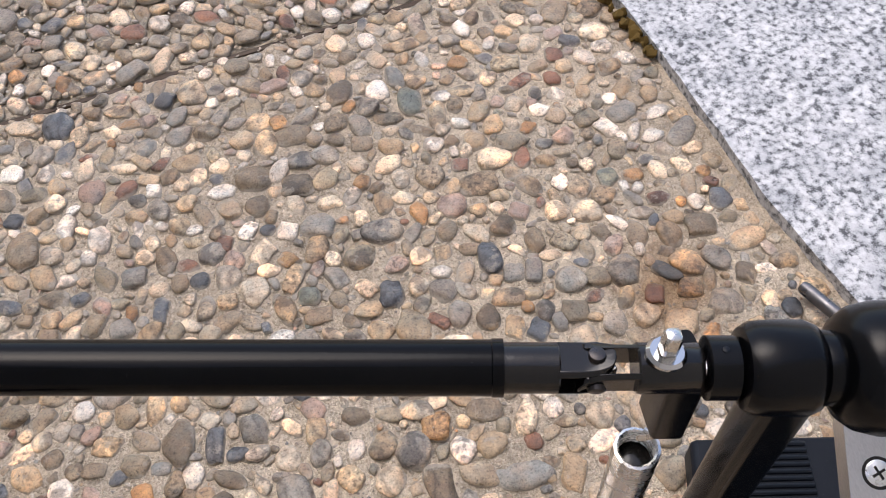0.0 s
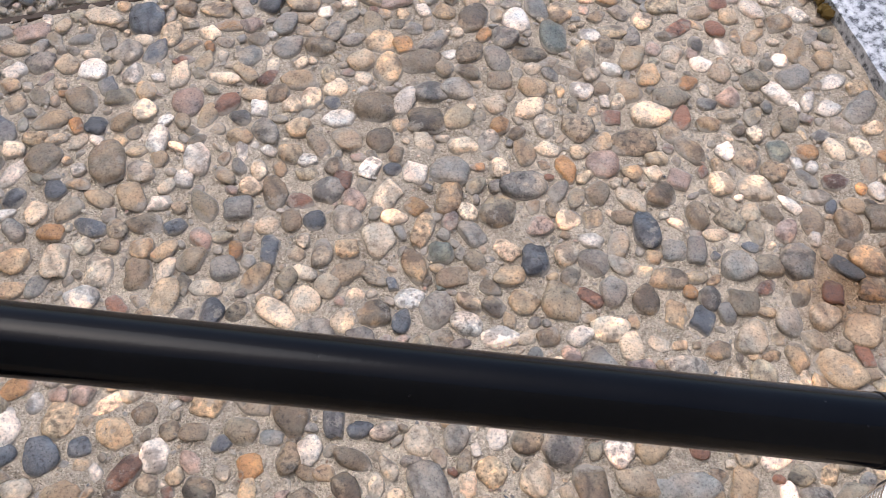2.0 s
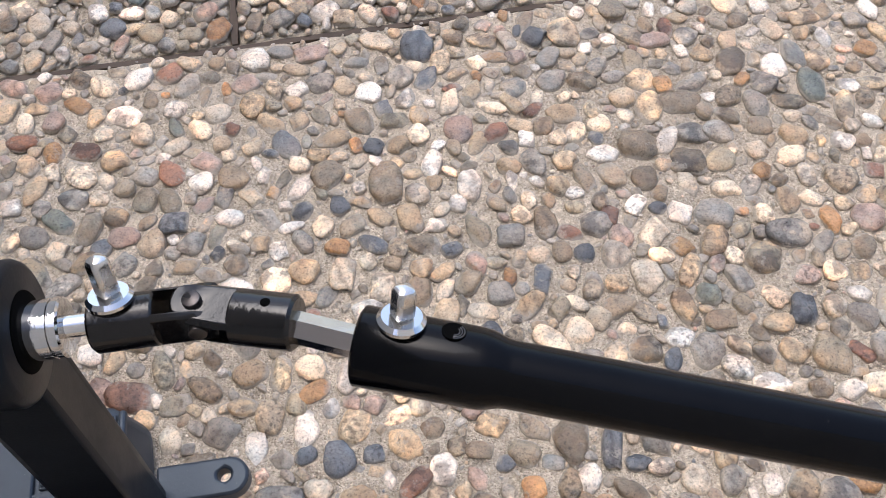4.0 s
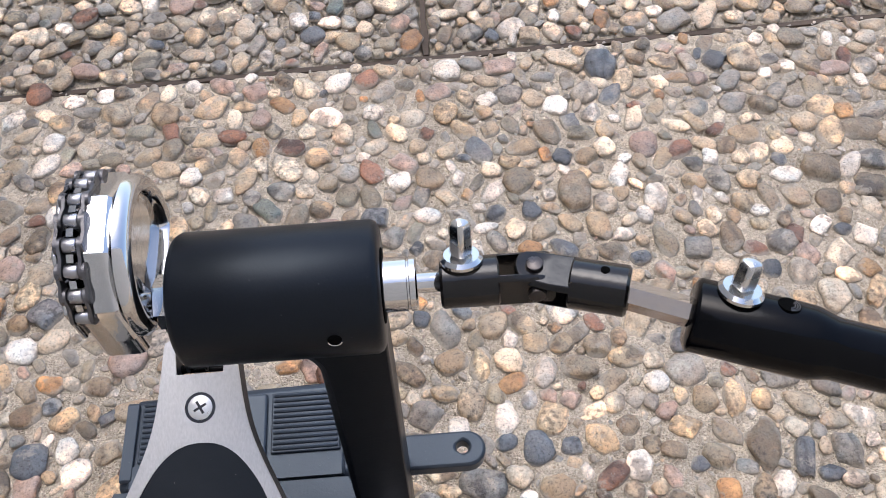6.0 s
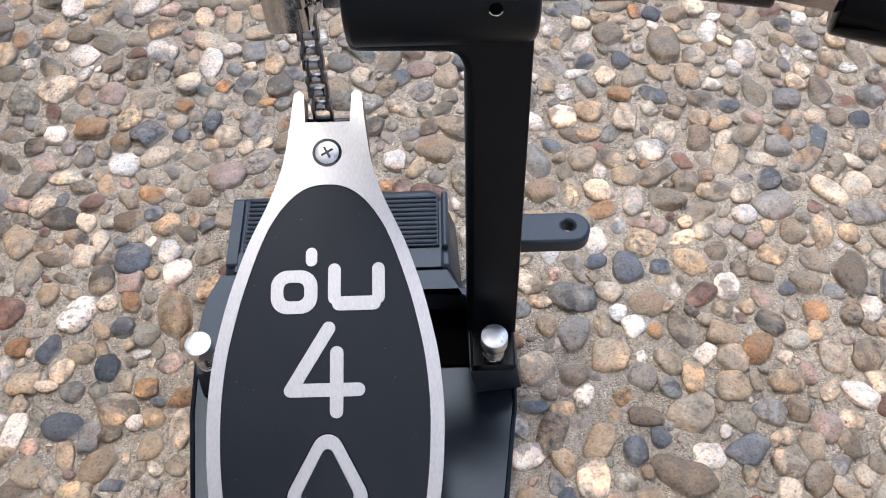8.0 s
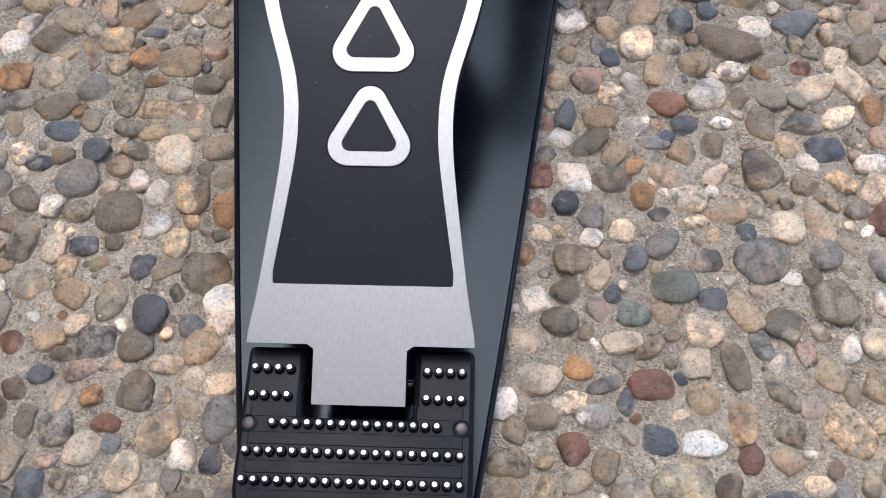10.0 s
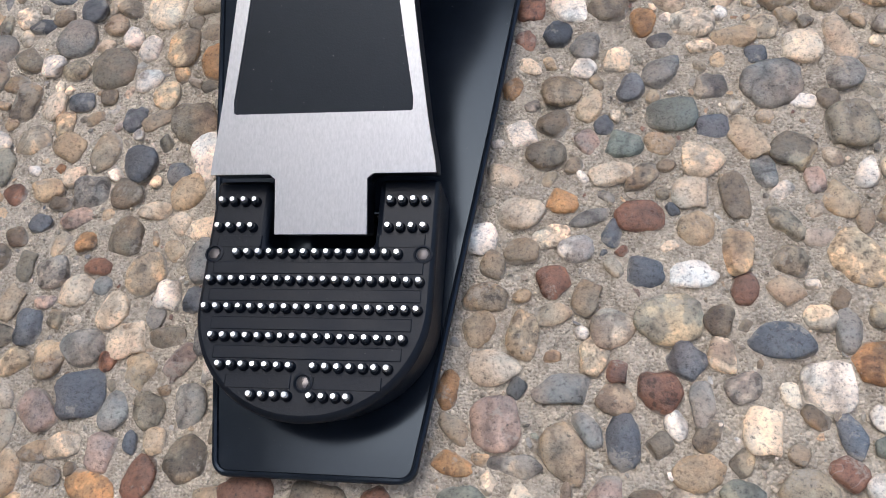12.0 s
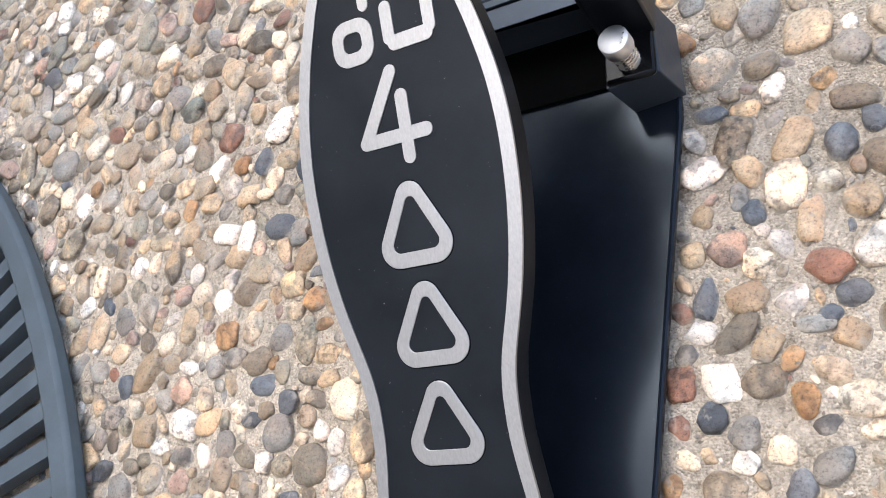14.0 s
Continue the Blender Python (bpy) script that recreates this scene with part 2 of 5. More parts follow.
M_MORTAR, M_GRANITE = mortar(), granite()
M_STONE, M_STONE_ONE = stone_mixed("river_stones", False), stone_mixed("river_stone_single", True)
M_STONES = {k: stone_plain(k) for k in STONES}
M_FIELD = {k: stone_plain(k, False) for k in STONES}
M_BLACK = coat("black_powder_coat", (0.0040, 0.0045, 0.0060), 0.36, 0.22, 1300, 0.14, dust=0.10)
M_GLOSS = coat("black_gloss_paint", (0.0016, 0.0017, 0.0022), 0.22, 0.18, 700, 0.10, dust=0.1)
M_TUBE = coat("black_satin_tube", (0.0010, 0.0011, 0.0016), 0.13, 0.13, 500, 0.10, dust=0.08)
M_PLATE = coat("black_plate", (0.0058, 0.0076, 0.0110), 0.17, 0.24, 260, 0.03, dust=0.15)
M_OXIDE = coat("black_oxide_steel", (0.0045, 0.0038, 0.0036), 0.14, 0.42, 200, 0.45, 0.0)
M_RUBBER = coat("black_rubber", (0.0048, 0.0066, 0.0102), 0.40, 0.17, 900, 0.3, dust=0.35)
M_PAD = coat("black_enamel_field", (0.0048, 0.0057, 0.0077), 0.36, 0.29, 1500, 0.14, dust=0.5)
M_ALU = brushed()
M_CHROME = chrome()
M_WHEEL = chrome("worn_chrome", (0.50, 0.495, 0.49), 0.11)
M_STEEL = chrome("bright_steel", (0.62, 0.6, 0.57), 0.2)
M_STUD = chrome("stud_steel", (0.74, 0.74, 0.73), 0.4)
M_PIN = chrome("dark_pin_steel", (0.075, 0.068, 0.066), 0.3)
# brown tint paints the reflection of unseen surroundings into the hex rod
M_ROD = chrome("brown_reflection_steel", (0.44, 0.40, 0.375), 0.1)
M_ROLLER = chrome("roller_steel", (0.42, 0.41, 0.42), 0.24)
M_CHAIN = chrome("chain_steel", (0.16, 0.155, 0.16), 0.32)
M_CAST = coat("grey_black_casting", (0.021, 0.0255, 0.0335), 0.42, 0.5, 900, 0.2, dust=0.3)
# blue of the reflected sky is painted into these blacks by specular tint
for bluish in (M_PLATE, M_BLACK, M_CAST):
    bluish.node_tree.nodes["Principled BSDF"].inputs["Specular Tint"].default_value = (0.74, 0.87, 1.0, 1)
M_PAD.node_tree.nodes["Principled BSDF"].inputs["Specular Tint"].default_value = (0.87, 0.94, 1.0, 1)
# near-black colour that paints the shade in holes and hollows
M_HOLE_SHADE = coat("hole_shade_black", (0.0012, 0.0012, 0.0012), 0.85, 0.03, 900, 0.1)
M_MAT = coat("grey_rubber_mat", (0.060, 0.075, 0.085), 0.65, 0.3, 500, 0.4)
M_MOSS = coat("dry_moss", (0.10, 0.065, 0.02), 0.95, 0.1, 300, 0.8)


# ---------------------------------------------------------------- helpers for meshes
def placed(ob):
    m = ob.matrix_basis
    while ob.parent:
        m = ob.parent.matrix_basis @ ob.matrix_parent_inverse @ m
        ob = ob.parent
    return m


def thing(name, at, label, category, group=""):
    ob = new(name)
    ob.empty_display_size = 0.02
    ob.matrix_basis = Matrix.Translation(at)
    return tagged(ob, label, category, group)


def hang(ob, parent):
    ob.parent = parent
    ob.matrix_parent_inverse = placed(parent).inverted()
    return ob


def mesh_of(bm, name, mat, smooth=40):
    bmesh.ops.recalc_face_normals(bm, faces=bm.faces)
    me = bpy.data.meshes.new(name)
    for f in bm.faces:
        f.smooth = True
    for e in bm.edges:
        if len(e.link_faces) == 2 and e.calc_face_angle(0) > radians(smooth):
            e.smooth = False
    bm.to_mesh(me)
    bm.free()
    me.materials.append(mat)
    return me


def part(name, bm, mat, parent, label="", at=None, bevel=0.0, smooth=40):
    """One mesh object, its coordinates in the world (or in the pose at), hung under parent."""
    ob = new(name, mesh_of(bm, name, mat, smooth) if not isinstance(bm, bpy.types.Mesh) else bm)
    if at is not None:
        ob.matrix_basis = at
    if bevel:
        k = ob.modifiers.new("edge", "BEVEL")
        k.width, k.segments, k.limit_method, k.angle_limit = bevel, 2, "ANGLE", radians(38)
    if label:
        ob["label"] = label
    return hang(ob, parent)


def slab(loops, z0, z1, bm=None):
    """A flat plate from closed outlines (the first the rim, the others holes), between two heights."""
    bm = bm or bmesh.new()
    edges = []
    for loop in loops:
        vs = [bm.verts.new((x, y, z0)) for x, y in loop]
        edges += [bm.edges.new((vs[i], vs[(i + 1) % len(vs)])) for i in range(len(vs))]
    got = bmesh.ops.triangle_fill(bm, use_beauty=True, edges=edges, normal=(0, 0, 1))
    faces = [f for f in got["geom"] if isinstance(f, bmesh.types.BMFace)]
    up = bmesh.ops.extrude_face_region(bm, geom=faces)
    bmesh.ops.translate(bm, vec=(0, 0, z1 - z0), verts=[v for v in up["geom"] if isinstance(v, bmesh.types.BMVert)])
    return bm


def lathe(profile, axis_from, axis_to, segs=28, bm=None):
    """Turned body: profile of (distance along the axis as a share, radius)."""
    bm = bm or bmesh.new()
    a, b = Vector(axis_from), Vector(axis_to)
    q = (b - a).to_track_quat("Z", "Y").to_matrix()
    rings = []
    for s, r in profile:
        c = a + (b - a) * s
        rings.append([bm.verts.new(c + q @ Vector((r * math.cos(2 * math.pi * i / segs), r * math.sin(2 * math.pi * i / segs), 0))) for i in range(segs)])
    for r0, r1 in zip(rings, rings[1:]):
        for i in range(segs):
            bm.faces.new((r0[i], r0[(i + 1) % segs], r1[(i + 1) % segs], r1[i]))
    bm.faces.new(rings[0][::-1])
    bm.faces.new(rings[-1])
    return bm


def rod(a, b, r, segs=24, round_end=0.0012, bm=None):
    ln = (Vector(b) - Vector(a)).length
    e = round_end / ln
    return lathe([(0, r - round_end), (e * 0.35, r - round_end * 0.35), (e, r), (1 - e, r), (1 - e * 0.35, r - round_end * 0.35), (1, r - round_end)], a, b, segs, bm)


def box(x0, x1, y0, y1, z0, z1, bm=None):
    bm = bm or bmesh.new()
    return slab([[(x0, y0), (x1, y0), (x1, y1), (x0, y1)]], z0, z1, bm)


def pipe(points, r, segs=8, bm=None):
    """A round wire along a line of points."""
    bm = bm or bmesh.new()
    pts = [Vector(p) for p in points]
    rings = []
    side = None
    for i, p in enumerate(pts):
        d = (pts[min(i + 1, len(pts) - 1)] - pts[max(i - 1, 0)]).normalized()
        if side is None:
            side = d.orthogonal().normalized()
        side = (side - d * side.dot(d)).normalized()
        other = d.cross(side)
        rings.append([bm.verts.new(p + r * (math.cos(2 * math.pi * k / segs) * side + math.sin(2 * math.pi * k / segs) * other)) for k in range(segs)])
    for r0, r1 in zip(rings, rings[1:]):
        for i in range(segs):
            bm.faces.new((r0[i], r0[(i + 1) % segs], r1[(i + 1) % segs], r1[i]))
    bm.faces.new(rings[0][::-1])
    bm.faces.new(rings[-1])
    return bm


def coil(base, axis, length, radius, turns, wire):
    a = Vector(axis).normalized()
    u = a.orthogonal().normalized()
    w = a.cross(u)
    n = int(turns * 14)
    return pipe([Vector(base) + a * (length * i / n) + radius * (math.cos(i * 2 * math.pi / 14) * u + math.sin(i * 2 * math.pi / 14) * w) for i in range(n + 1)], wire, 6)


def hexagon(a, b, r, chamfer=0.0):
    """A six-sided bar with one edge on top."""
    a, b = Vector(a), Vector(b)
    d = (b - a).normalized()
    up = (Vector((0, 0, 1)) - d * d.z).normalized()
    out = d.cross(up)
    bm = bmesh.new()
    rings = []
    for p, k in ((a, r - chamfer), (a + d * chamfer, r), (b - d * chamfer, r), (b, r - chamfer)) if chamfer else ((a, r), (b, r)):
        rings.append([bm.verts.new(p + k * (math.cos(i * math.pi / 3) * up + math.sin(i * math.pi / 3) * out)) for i in range(6)])
    for r0, r1 in zip(rings, rings[1:]):
        for i in range(6):
            bm.faces.new((r0[i], r0[(i + 1) % 6], r1[(i + 1) % 6], r1[i]))
    bm.faces.new(rings[0][::-1])
    bm.faces.new(rings[-1])
    return bm


def at_plane(y):
    """Share of the way up the sloping footboard for a level distance y."""
    return y / math.cos(SLOPE)


# ---------------------------------------------------------------- ground
JOINT_Y, JOINT_SLOPE, JOINT_X, KERB_X = 0.548, 0.034, 0.095, 0.613
X0, X1, Y0, Y1 = -0.56, 0.66, -0.26, 0.76
rng = np.random.default_rng(7)


def plate_half(y):
    return float(np.interp(y, [-0.0735, 0.04, 0.214, 0.235], [0.0325, 0.050, 0.0745, 0.0745]))


def kerb_x(y):
    return KERB_X + 0.010 * max(0.0, (0.30 - y) / 0.1) ** 1.2 - 0.05 * max(0.0, y - 0.45)


def in_joint(x, y, w):
    line = JOINT_Y + JOINT_SLOPE * x
    return abs(y - line) < w or (y > line and abs(x - JOINT_X) < w)


def smooth_noise(nx, ny, cell):
    g = rng.random((nx // cell + 3, ny // cell + 3))
    u, v = np.linspace(0, nx / cell, nx), np.linspace(0, ny / cell, ny)
    i, j = u.astype(int), v.astype(int)
    fu, fv = (u - i)[:, None], (v - j)[None, :]
    fu, fv = fu * fu * (3 - 2 * fu), fv * fv * (3 - 2 * fv)
    return g[i][:, j] * (1 - fu) * (1 - fv) + g[i + 1][:, j] * fu * (1 - fv) + g[i][:, j + 1] * (1 - fu) * fv + g[i + 1][:, j + 1] * fu * fv


def build_ground():
    """One sheet: a fine uneven field where the camera goes, and a wide apron to the horizon."""
    step = 0.0022
    nx, ny = int((X1 - X0) / step) + 1, int((Y1 - Y0) / step) + 1
    xs, ys = np.linspace(X0, X1, nx), np.linspace(Y0, Y1, ny)
    z = -0.0042 + 0.0016 * (smooth_noise(nx, ny, 2) - 0.5) + 0.0024 * (smooth_noise(nx, ny, 6) - 0.5)
    z -= 0.0013 * np.clip((ys - 0.12) / 0.25, 0, 1)[None, :]
    for i, x in enumerate(xs):
        line = JOINT_Y + JOINT_SLOPE * x
        d = np.abs(ys - line)
        z[i] -= 0.0022 * np.clip((ys - line) / 0.004, 0, 1)
        z[i] -= 0.007 * np.clip(1.4 - d / 0.0022, 0, 1)
        if abs(x - JOINT_X) < 0.0045:
            z[i] -= np.where(ys > line, 0.009 * (1 - abs(x - JOINT_X) / 0.0045), 0)
    edge = np.minimum.reduce([np.arange(nx)[:, None] + 0 * z, (nx - 1 - np.arange(nx))[:, None] + 0 * z, np.arange(ny)[None, :] + 0 * z, (ny - 1 - np.arange(ny))[None, :] + 0 * z])
    z = np.where(edge == 0, -0.0042, z)
    gx, gy = np.meshgrid(xs, ys, indexing="ij")
    verts = np.stack([gx, gy, z], -1).reshape(-1, 3)
    idx = np.arange(nx * ny).reshape(nx, ny)
    faces = np.stack([idx[:-1, :-1], idx[1:, :-1], idx[1:, 1:], idx[:-1, 1:]], -1).reshape(-1, 4)
    far = 60.0
    k = len(verts)
    verts = np.vstack([verts, [(-far, -far, -0.0042), (far, -far, -0.0042), (far, far, -0.0042), (-far, far, -0.0042)]])
    c = [int(idx[0, 0]), int(idx[-1, 0]), int(idx[-1, -1]), int(idx[0, -1])]
    apron = [(k, k + 1, *[int(v) for v in idx[::-1, 0]]), (k + 1, k + 2, *[int(v) for v in idx[-1, ::-1]]),
             (k + 2, k + 3, *[int(v) for v in idx[:, -1]]), (k + 3, k, *[int(v) for v in idx[0, :]])]
    me = bpy.data.meshes.new("ground")
    me.from_pydata(verts.tolist(), [], faces.tolist() + apron)
    me.shade_smooth()
    for f in list(me.polygons)[-4:]:
        f.use_smooth = False
    me.materials.append(M_MORTAR)
    return tagged(new("ground", me), "washed exposed-aggregate concrete slabs full of river pebbles", "ground", kind="structure")


ground = build_ground()


def pebble_shape(seed, level=3):
    r = np.random.default_rng(seed)
    bm = bmesh.new()
    bmesh.ops.create_icosphere(bm, subdivisions=level, radius=1.0)
    pw = r.uniform(2.0, 2.6)
    off = Vector(r.uniform(-50, 50, 3))
    for v in bm.verts:
        d = v.co.normalized()
        k = (abs(d.x) ** pw + abs(d.y) ** pw + abs(d.z) ** pw) ** (-1 / pw)
        k *= 1 + 0.34 * noise.noise(d * 1.1 + off) + 0.09 * noise.noise(d * 2.6 + off)
        v.co = d * k
    wide = [max(abs(v.co[i]) for v in bm.verts) for i in range(3)]
    for v in bm.verts:
        v.co = Vector([v.co[i] / wide[i] for i in range(3)])
        v.co.z = math.copysign(abs(v.co.z) ** 0.5, v.co.z)
    for k in range(int(r.integers(0, 5)) if seed % 2 else 0):
        t, tip = r.uniform(0, 2 * math.pi), r.uniform(-0.1, 0.75)
        cut = Vector((math.cos(t) * math.cos(tip), math.sin(t) * math.cos(tip), math.sin(tip)))
        deep = r.uniform(0.62, 0.88)
        for v in bm.verts:
            v.co -= cut * max(0.0, v.co.dot(cut) - deep) * 0.92
    low = [v for v in bm.verts if v.co.z < -0.3]
    bmesh.ops.delete(bm, geom=low, context="VERTS")
    return bm


SHAPES = []
for s in range(22):
    bm = pebble_shape(s)
    bm.verts.index_update()
    SHAPES.append((np.array([v.co[:] for v in bm.verts]), np.array([[v.index for v in f.verts] for f in bm.faces])))
    bm.free()
GRIT = []
for s in range(8):
    bm = pebble_shape(101 + 2 * s, 1)
    bm.verts.index_update()
    GRIT.append((np.array([v.co[:] for v in bm.verts]), np.array([[v.index for v in f.verts] for f in bm.faces])))
    bm.free()
SHAPE_MESHES = {}


def stone_mesh(s, mat):
    if (s, mat.name) not in SHAPE_MESHES:
        me = bpy.data.meshes.new("pebble")
        me.from_pydata(SHAPES[s][0].tolist(), [], SHAPES[s][1].tolist())
        me.shade_smooth()
        me.materials.append(mat)
        SHAPE_MESHES[s, mat.name] = me
    return SHAPE_MESHES[s, mat.name]


CELL = 0.02
taken = {}


def free_spot(x, y, r, slack):
    i, j = int(math.floor(x / CELL)), int(math.floor(y / CELL))
    for a in (i - 1, i, i + 1):
        for b in (j - 1, j, j + 1):
            for px, py, pr in taken.get((a, b), ()):
                if (px - x) ** 2 + (py - y) ** 2 < ((pr + r) * slack) ** 2:
                    return False
    return True


def take(x, y, r):
    taken.setdefault((int(math.floor(x / CELL)), int(math.floor(y / CELL))), []).append((x, y, r))


def under_things(x, y, r):
    if -0.078 < y < 0.24 and abs(x) < plate_half(y) + r * 0.4:
        return True
    return 0.235 < y < 0.312 and abs(x + 0.006) < 0.062


def bed(y):
    """Height of the mortar in which the stones sit."""
    return -0.0044 - 0.0012 * min(1.0, max(0.0, (y - 0.12) / 0.25))


def sunk(y):
    """How deep a stone's middle lies in it, as a share of its half height."""
    return 0.26 - 0.12 * min(1.0, max(0.0, (y - 0.05) / 0.25))


def set_stone(x, y, a, b, turn, mat):
    c = 0.42 * min(a, b) + 0.0012
    ob = new("pebble", stone_mesh(int(rng.integers(len(SHAPES))), mat))
    ob.matrix_basis = Matrix.LocRotScale((x, y, bed(y) - sunk(y) * c), Euler((rng.normal(0, 0.10), rng.normal(0, 0.10), turn)), (a, b, c))
    return hang(ob, ground)


LAID = []


def lay_stones(kind, rows):
    """Stones that stand out, by place, half length, half width (millimetres) and turn (degrees)."""
    for x, y, a, b, turn in rows:
        x, y, a, b = x / 1000, y / 1000, a / 1000, b / 1000
        if free_spot(x, y, (a * b) ** 0.5, 0.7) and not under_things(x, y, min(a, b)) and x < kerb_x(y) - 0.5 * a:
            take(x, y, (a * b) ** 0.5)
            if -0.17 < x < 0.20 and y < 0.22:
                set_stone(x, y, a * 1.1, b * 1.1, radians(turn), M_STONES[kind])
            else:
                LAID.append((x, y, a * 1.07, b * 1.07, radians(turn), kind))


lay_stones('brown', [
    (-46, -105, 5, 5.1, 0), (75, -83, 7, 7, 0), (0, -80, 10.2, 7.1, -11), (101, -80, 10.8, 6.3, 68), (-47, -69, 8.1, 8.2, 7),
    (-61, -27, 6.8, 4, 2), (-106, -21, 4, 4.1, 0), (51, -11, 7.8, 5.3, 2), (53, 1, 5, 5, 0), (150, 3, 6.3, 5.2, 2),
    (-85, 11, 7.1, 8.2, 8), (70, 43, 7, 6, 0), (73, 56, 6.3, 6.3, -18), (-205, 57, 7, 8.2, 0), (-67, 59, 9.8, 10.4, 1),
    (-142, 70, 9.2, 5.8, 77), (-106, 84, 9.1, 9.6, 1), (91, 104, 8, 6.1, 0), (152, 110, 8.5, 9.5, 1),
])
lay_stones('brown', [
    (84, 122, 9.2, 5, 41), (-109, 125, 8.1, 4, -7), (155, 132, 6.9, 8.6, 1), (-70, 134, 5, 8.1, 0), (-143, 135, 9.5, 6.7, 18),
    (-79, 148, 7, 6.1, 0), (-153, 173, 9, 8.2, 0), (145, 175, 14.9, 8.5, -20), (91, 195, 7.5, 10.9, -14), (346, 235, 8.3, 8.7, -21),
    (-134, 241, 7.3, 5.1, -2), (267, 245, 10, 5, -37), (239, 252, 6.1, 8.2, -9), (451, 253, 7.1, 5.4, -8), (-132, 282, 7.4, 9.4, -3),
    (180, 289, 6.1, 6.1, -9), (496, 290, 7.3, 6.7, -16), (292, 313, 8.5, 7.5, -10), (-89, 332, 9.1, 5.9, -3),
])
lay_stones('brown', [
    (153, 337, 7.1, 6.7, -4), (459, 346, 9.2, 8.5, -13), (425, 354, 7.1, 8.5, -8), (369, 355, 10.2, 10.4, -11), (185, 363, 7.3, 9, -10),
    (456, 381, 13.4, 8.7, -10), (191, 392, 11.2, 7.3, -27), (258, 395, 7.1, 10.2, -8), (320, 416, 7.6, 8.6, -10), (349, 423, 12.3, 8.9, -10),
    (175, 434, 9.4, 14.6, -10), (322, 438, 12, 11.5, -10), (143, 445, 10.6, 8.6, 49), (301, 490, 9.2, 8.3, -22),
])
lay_stones('buff', [
    (78, -62, 10.4, 7.3, -73), (-106, -36, 7, 7.3, 0), (-75, -4, 9.2, 7.2, 41), (154, 203, 11.7, 8.5, 31), (-112, 212, 10, 8.1, 0),
    (103, 307, 7.1, 9, -8), (429, 399, 9.8, 10.4, -24),
])
lay_stones('cream', [
    (24, -101, 8.1, 5.8, 30), (50, -99, 7.1, 7, 8), (114, -78, 5, 8.1, 0), (66, -77, 6.1, 6, 9), (-93, -66, 7.3, 4.5, 16),
    (139, -52, 7, 8, 0), (54, -35, 9.1, 6, 6), (127, -29, 5.1, 6.1, 11), (-85, -18, 7, 7.3, 0), (157, -16, 5.1, 4.1, -11),
    (61, 20, 9, 6, 0), (120, 28, 7.1, 6, 8), (187, 37, 7.1, 6.1, 8), (123, 40, 7.6, 6.9, 2), (-164, 68, 9, 8.2, 0),
    (95, 81, 5, 5.1, 0), (159, 84, 7, 7.1, 0), (121, 96, 8.4, 5.8, 1), (-88, 113, 8, 9.1, 0),
])
lay_stones('cream', [
    (187, 136, 8.9, 5.1, 27), (94, 146, 6, 6.1, 0), (120, 172, 5.1, 5, -13), (106, 173, 6.9, 10.7, -13), (-186, 176, 8.6, 7.6, -8),
    (599, 222, 8.5, 6.4, -21), (282, 237, 7.1, 4, -82), (511, 257, 8.5, 8.2, -21), (410, 266, 6.1, 8.5, -9), (123, 268, 7.1, 6, -8),
    (403, 277, 10.2, 6.8, -10), (396, 322, 6.8, 7.5, -10), (510, 336, 9.3, 8.7, -21), (304, 354, 8.9, 11, -10), (299, 359, 10.1, 9.6, -21),
    (167, 369, 8.1, 9.1, -7), (147, 380, 8.2, 10.9, -10), (473, 397, 12.3, 9.5, -22), (504, 437, 7.6, 7.9, -22),
])
lay_stones('cream', [
    (495, 467, 7, 7.7, -22), (537, 488, 9.2, 8.8, -22), (83, 499, 8.2, 8, -14),
])
lay_stones('green', [
    (47, -80, 9.2, 8.2, -13), (97, 47, 7.1, 6, 8), (114, 58, 8.9, 6.5, 1), (334, 339, 7.3, 6.1, -16), (534, 357, 7.1, 8.3, -22),
    (438, 468, 8.3, 13.7, -10),
])
lay_stones('grey', [
    (16, -93, 11.4, 3.2, -15), (62, -66, 9, 4.1, 0), (-77, -54, 6, 7.1, 0), (85, -54, 6.4, 4.2, -51), (-49, -51, 6.1, 8, -9),
    (120, -45, 4, 8.1, 0), (78, -41, 10.3, 5.6, 2), (-93, -31, 8, 7.3, 0), (-112, -3, 7.1, 6.3, 8), (-53, 2, 6.9, 9.4, 2),
    (85, 18, 7.3, 3, 16), (-103, 30, 8.5, 7, 2), (143, 36, 4.1, 7, 14), (128, 69, 6.4, 4.9, 1), (148, 70, 10.3, 9.9, 1),
    (172, 72, 7.1, 7.1, 8), (110, 88, 5, 4.1, 0), (-126, 100, 10, 9.2, 0), (110, 122, 7, 3, 0),
])
lay_stones('grey', [
    (-129, 146, 8, 7.1, 0), (409, 195, 16.5, 8.3, -20), (-122, 198, 5, 8.2, 0), (190, 203, 9.2, 6.3, -13), (134, 221, 6.7, 8.1, -18),
    (361, 227, 10.6, 11.1, -21), (577, 230, 7.5, 7.4, -21), (338, 232, 9.5, 7.5, -11), (315, 243, 6.3, 8.2, -18), (557, 249, 10.7, 9.5, -21),
    (106, 265, 11.7, 7.8, -11), (512, 289, 9.8, 11.1, -21), (481, 294, 9.9, 9.2, -45), (412, 296, 7.3, 9.5, -16), (80, 302, 9.2, 8, -13),
    (323, 308, 9.2, 10.4, -13), (463, 308, 5.4, 9.8, -22), (453, 311, 8.2, 6.7, -14), (226, 356, 8.5, 7.3, 21),
])
lay_stones('grey', [
    (388, 369, 13.2, 9.5, -9), (352, 387, 11.2, 9.6, -21), (238, 389, 7.9, 7.9, -10), (285, 390, 8.5, 8.6, -45), (355, 442, 11.1, 7.8, -22),
])
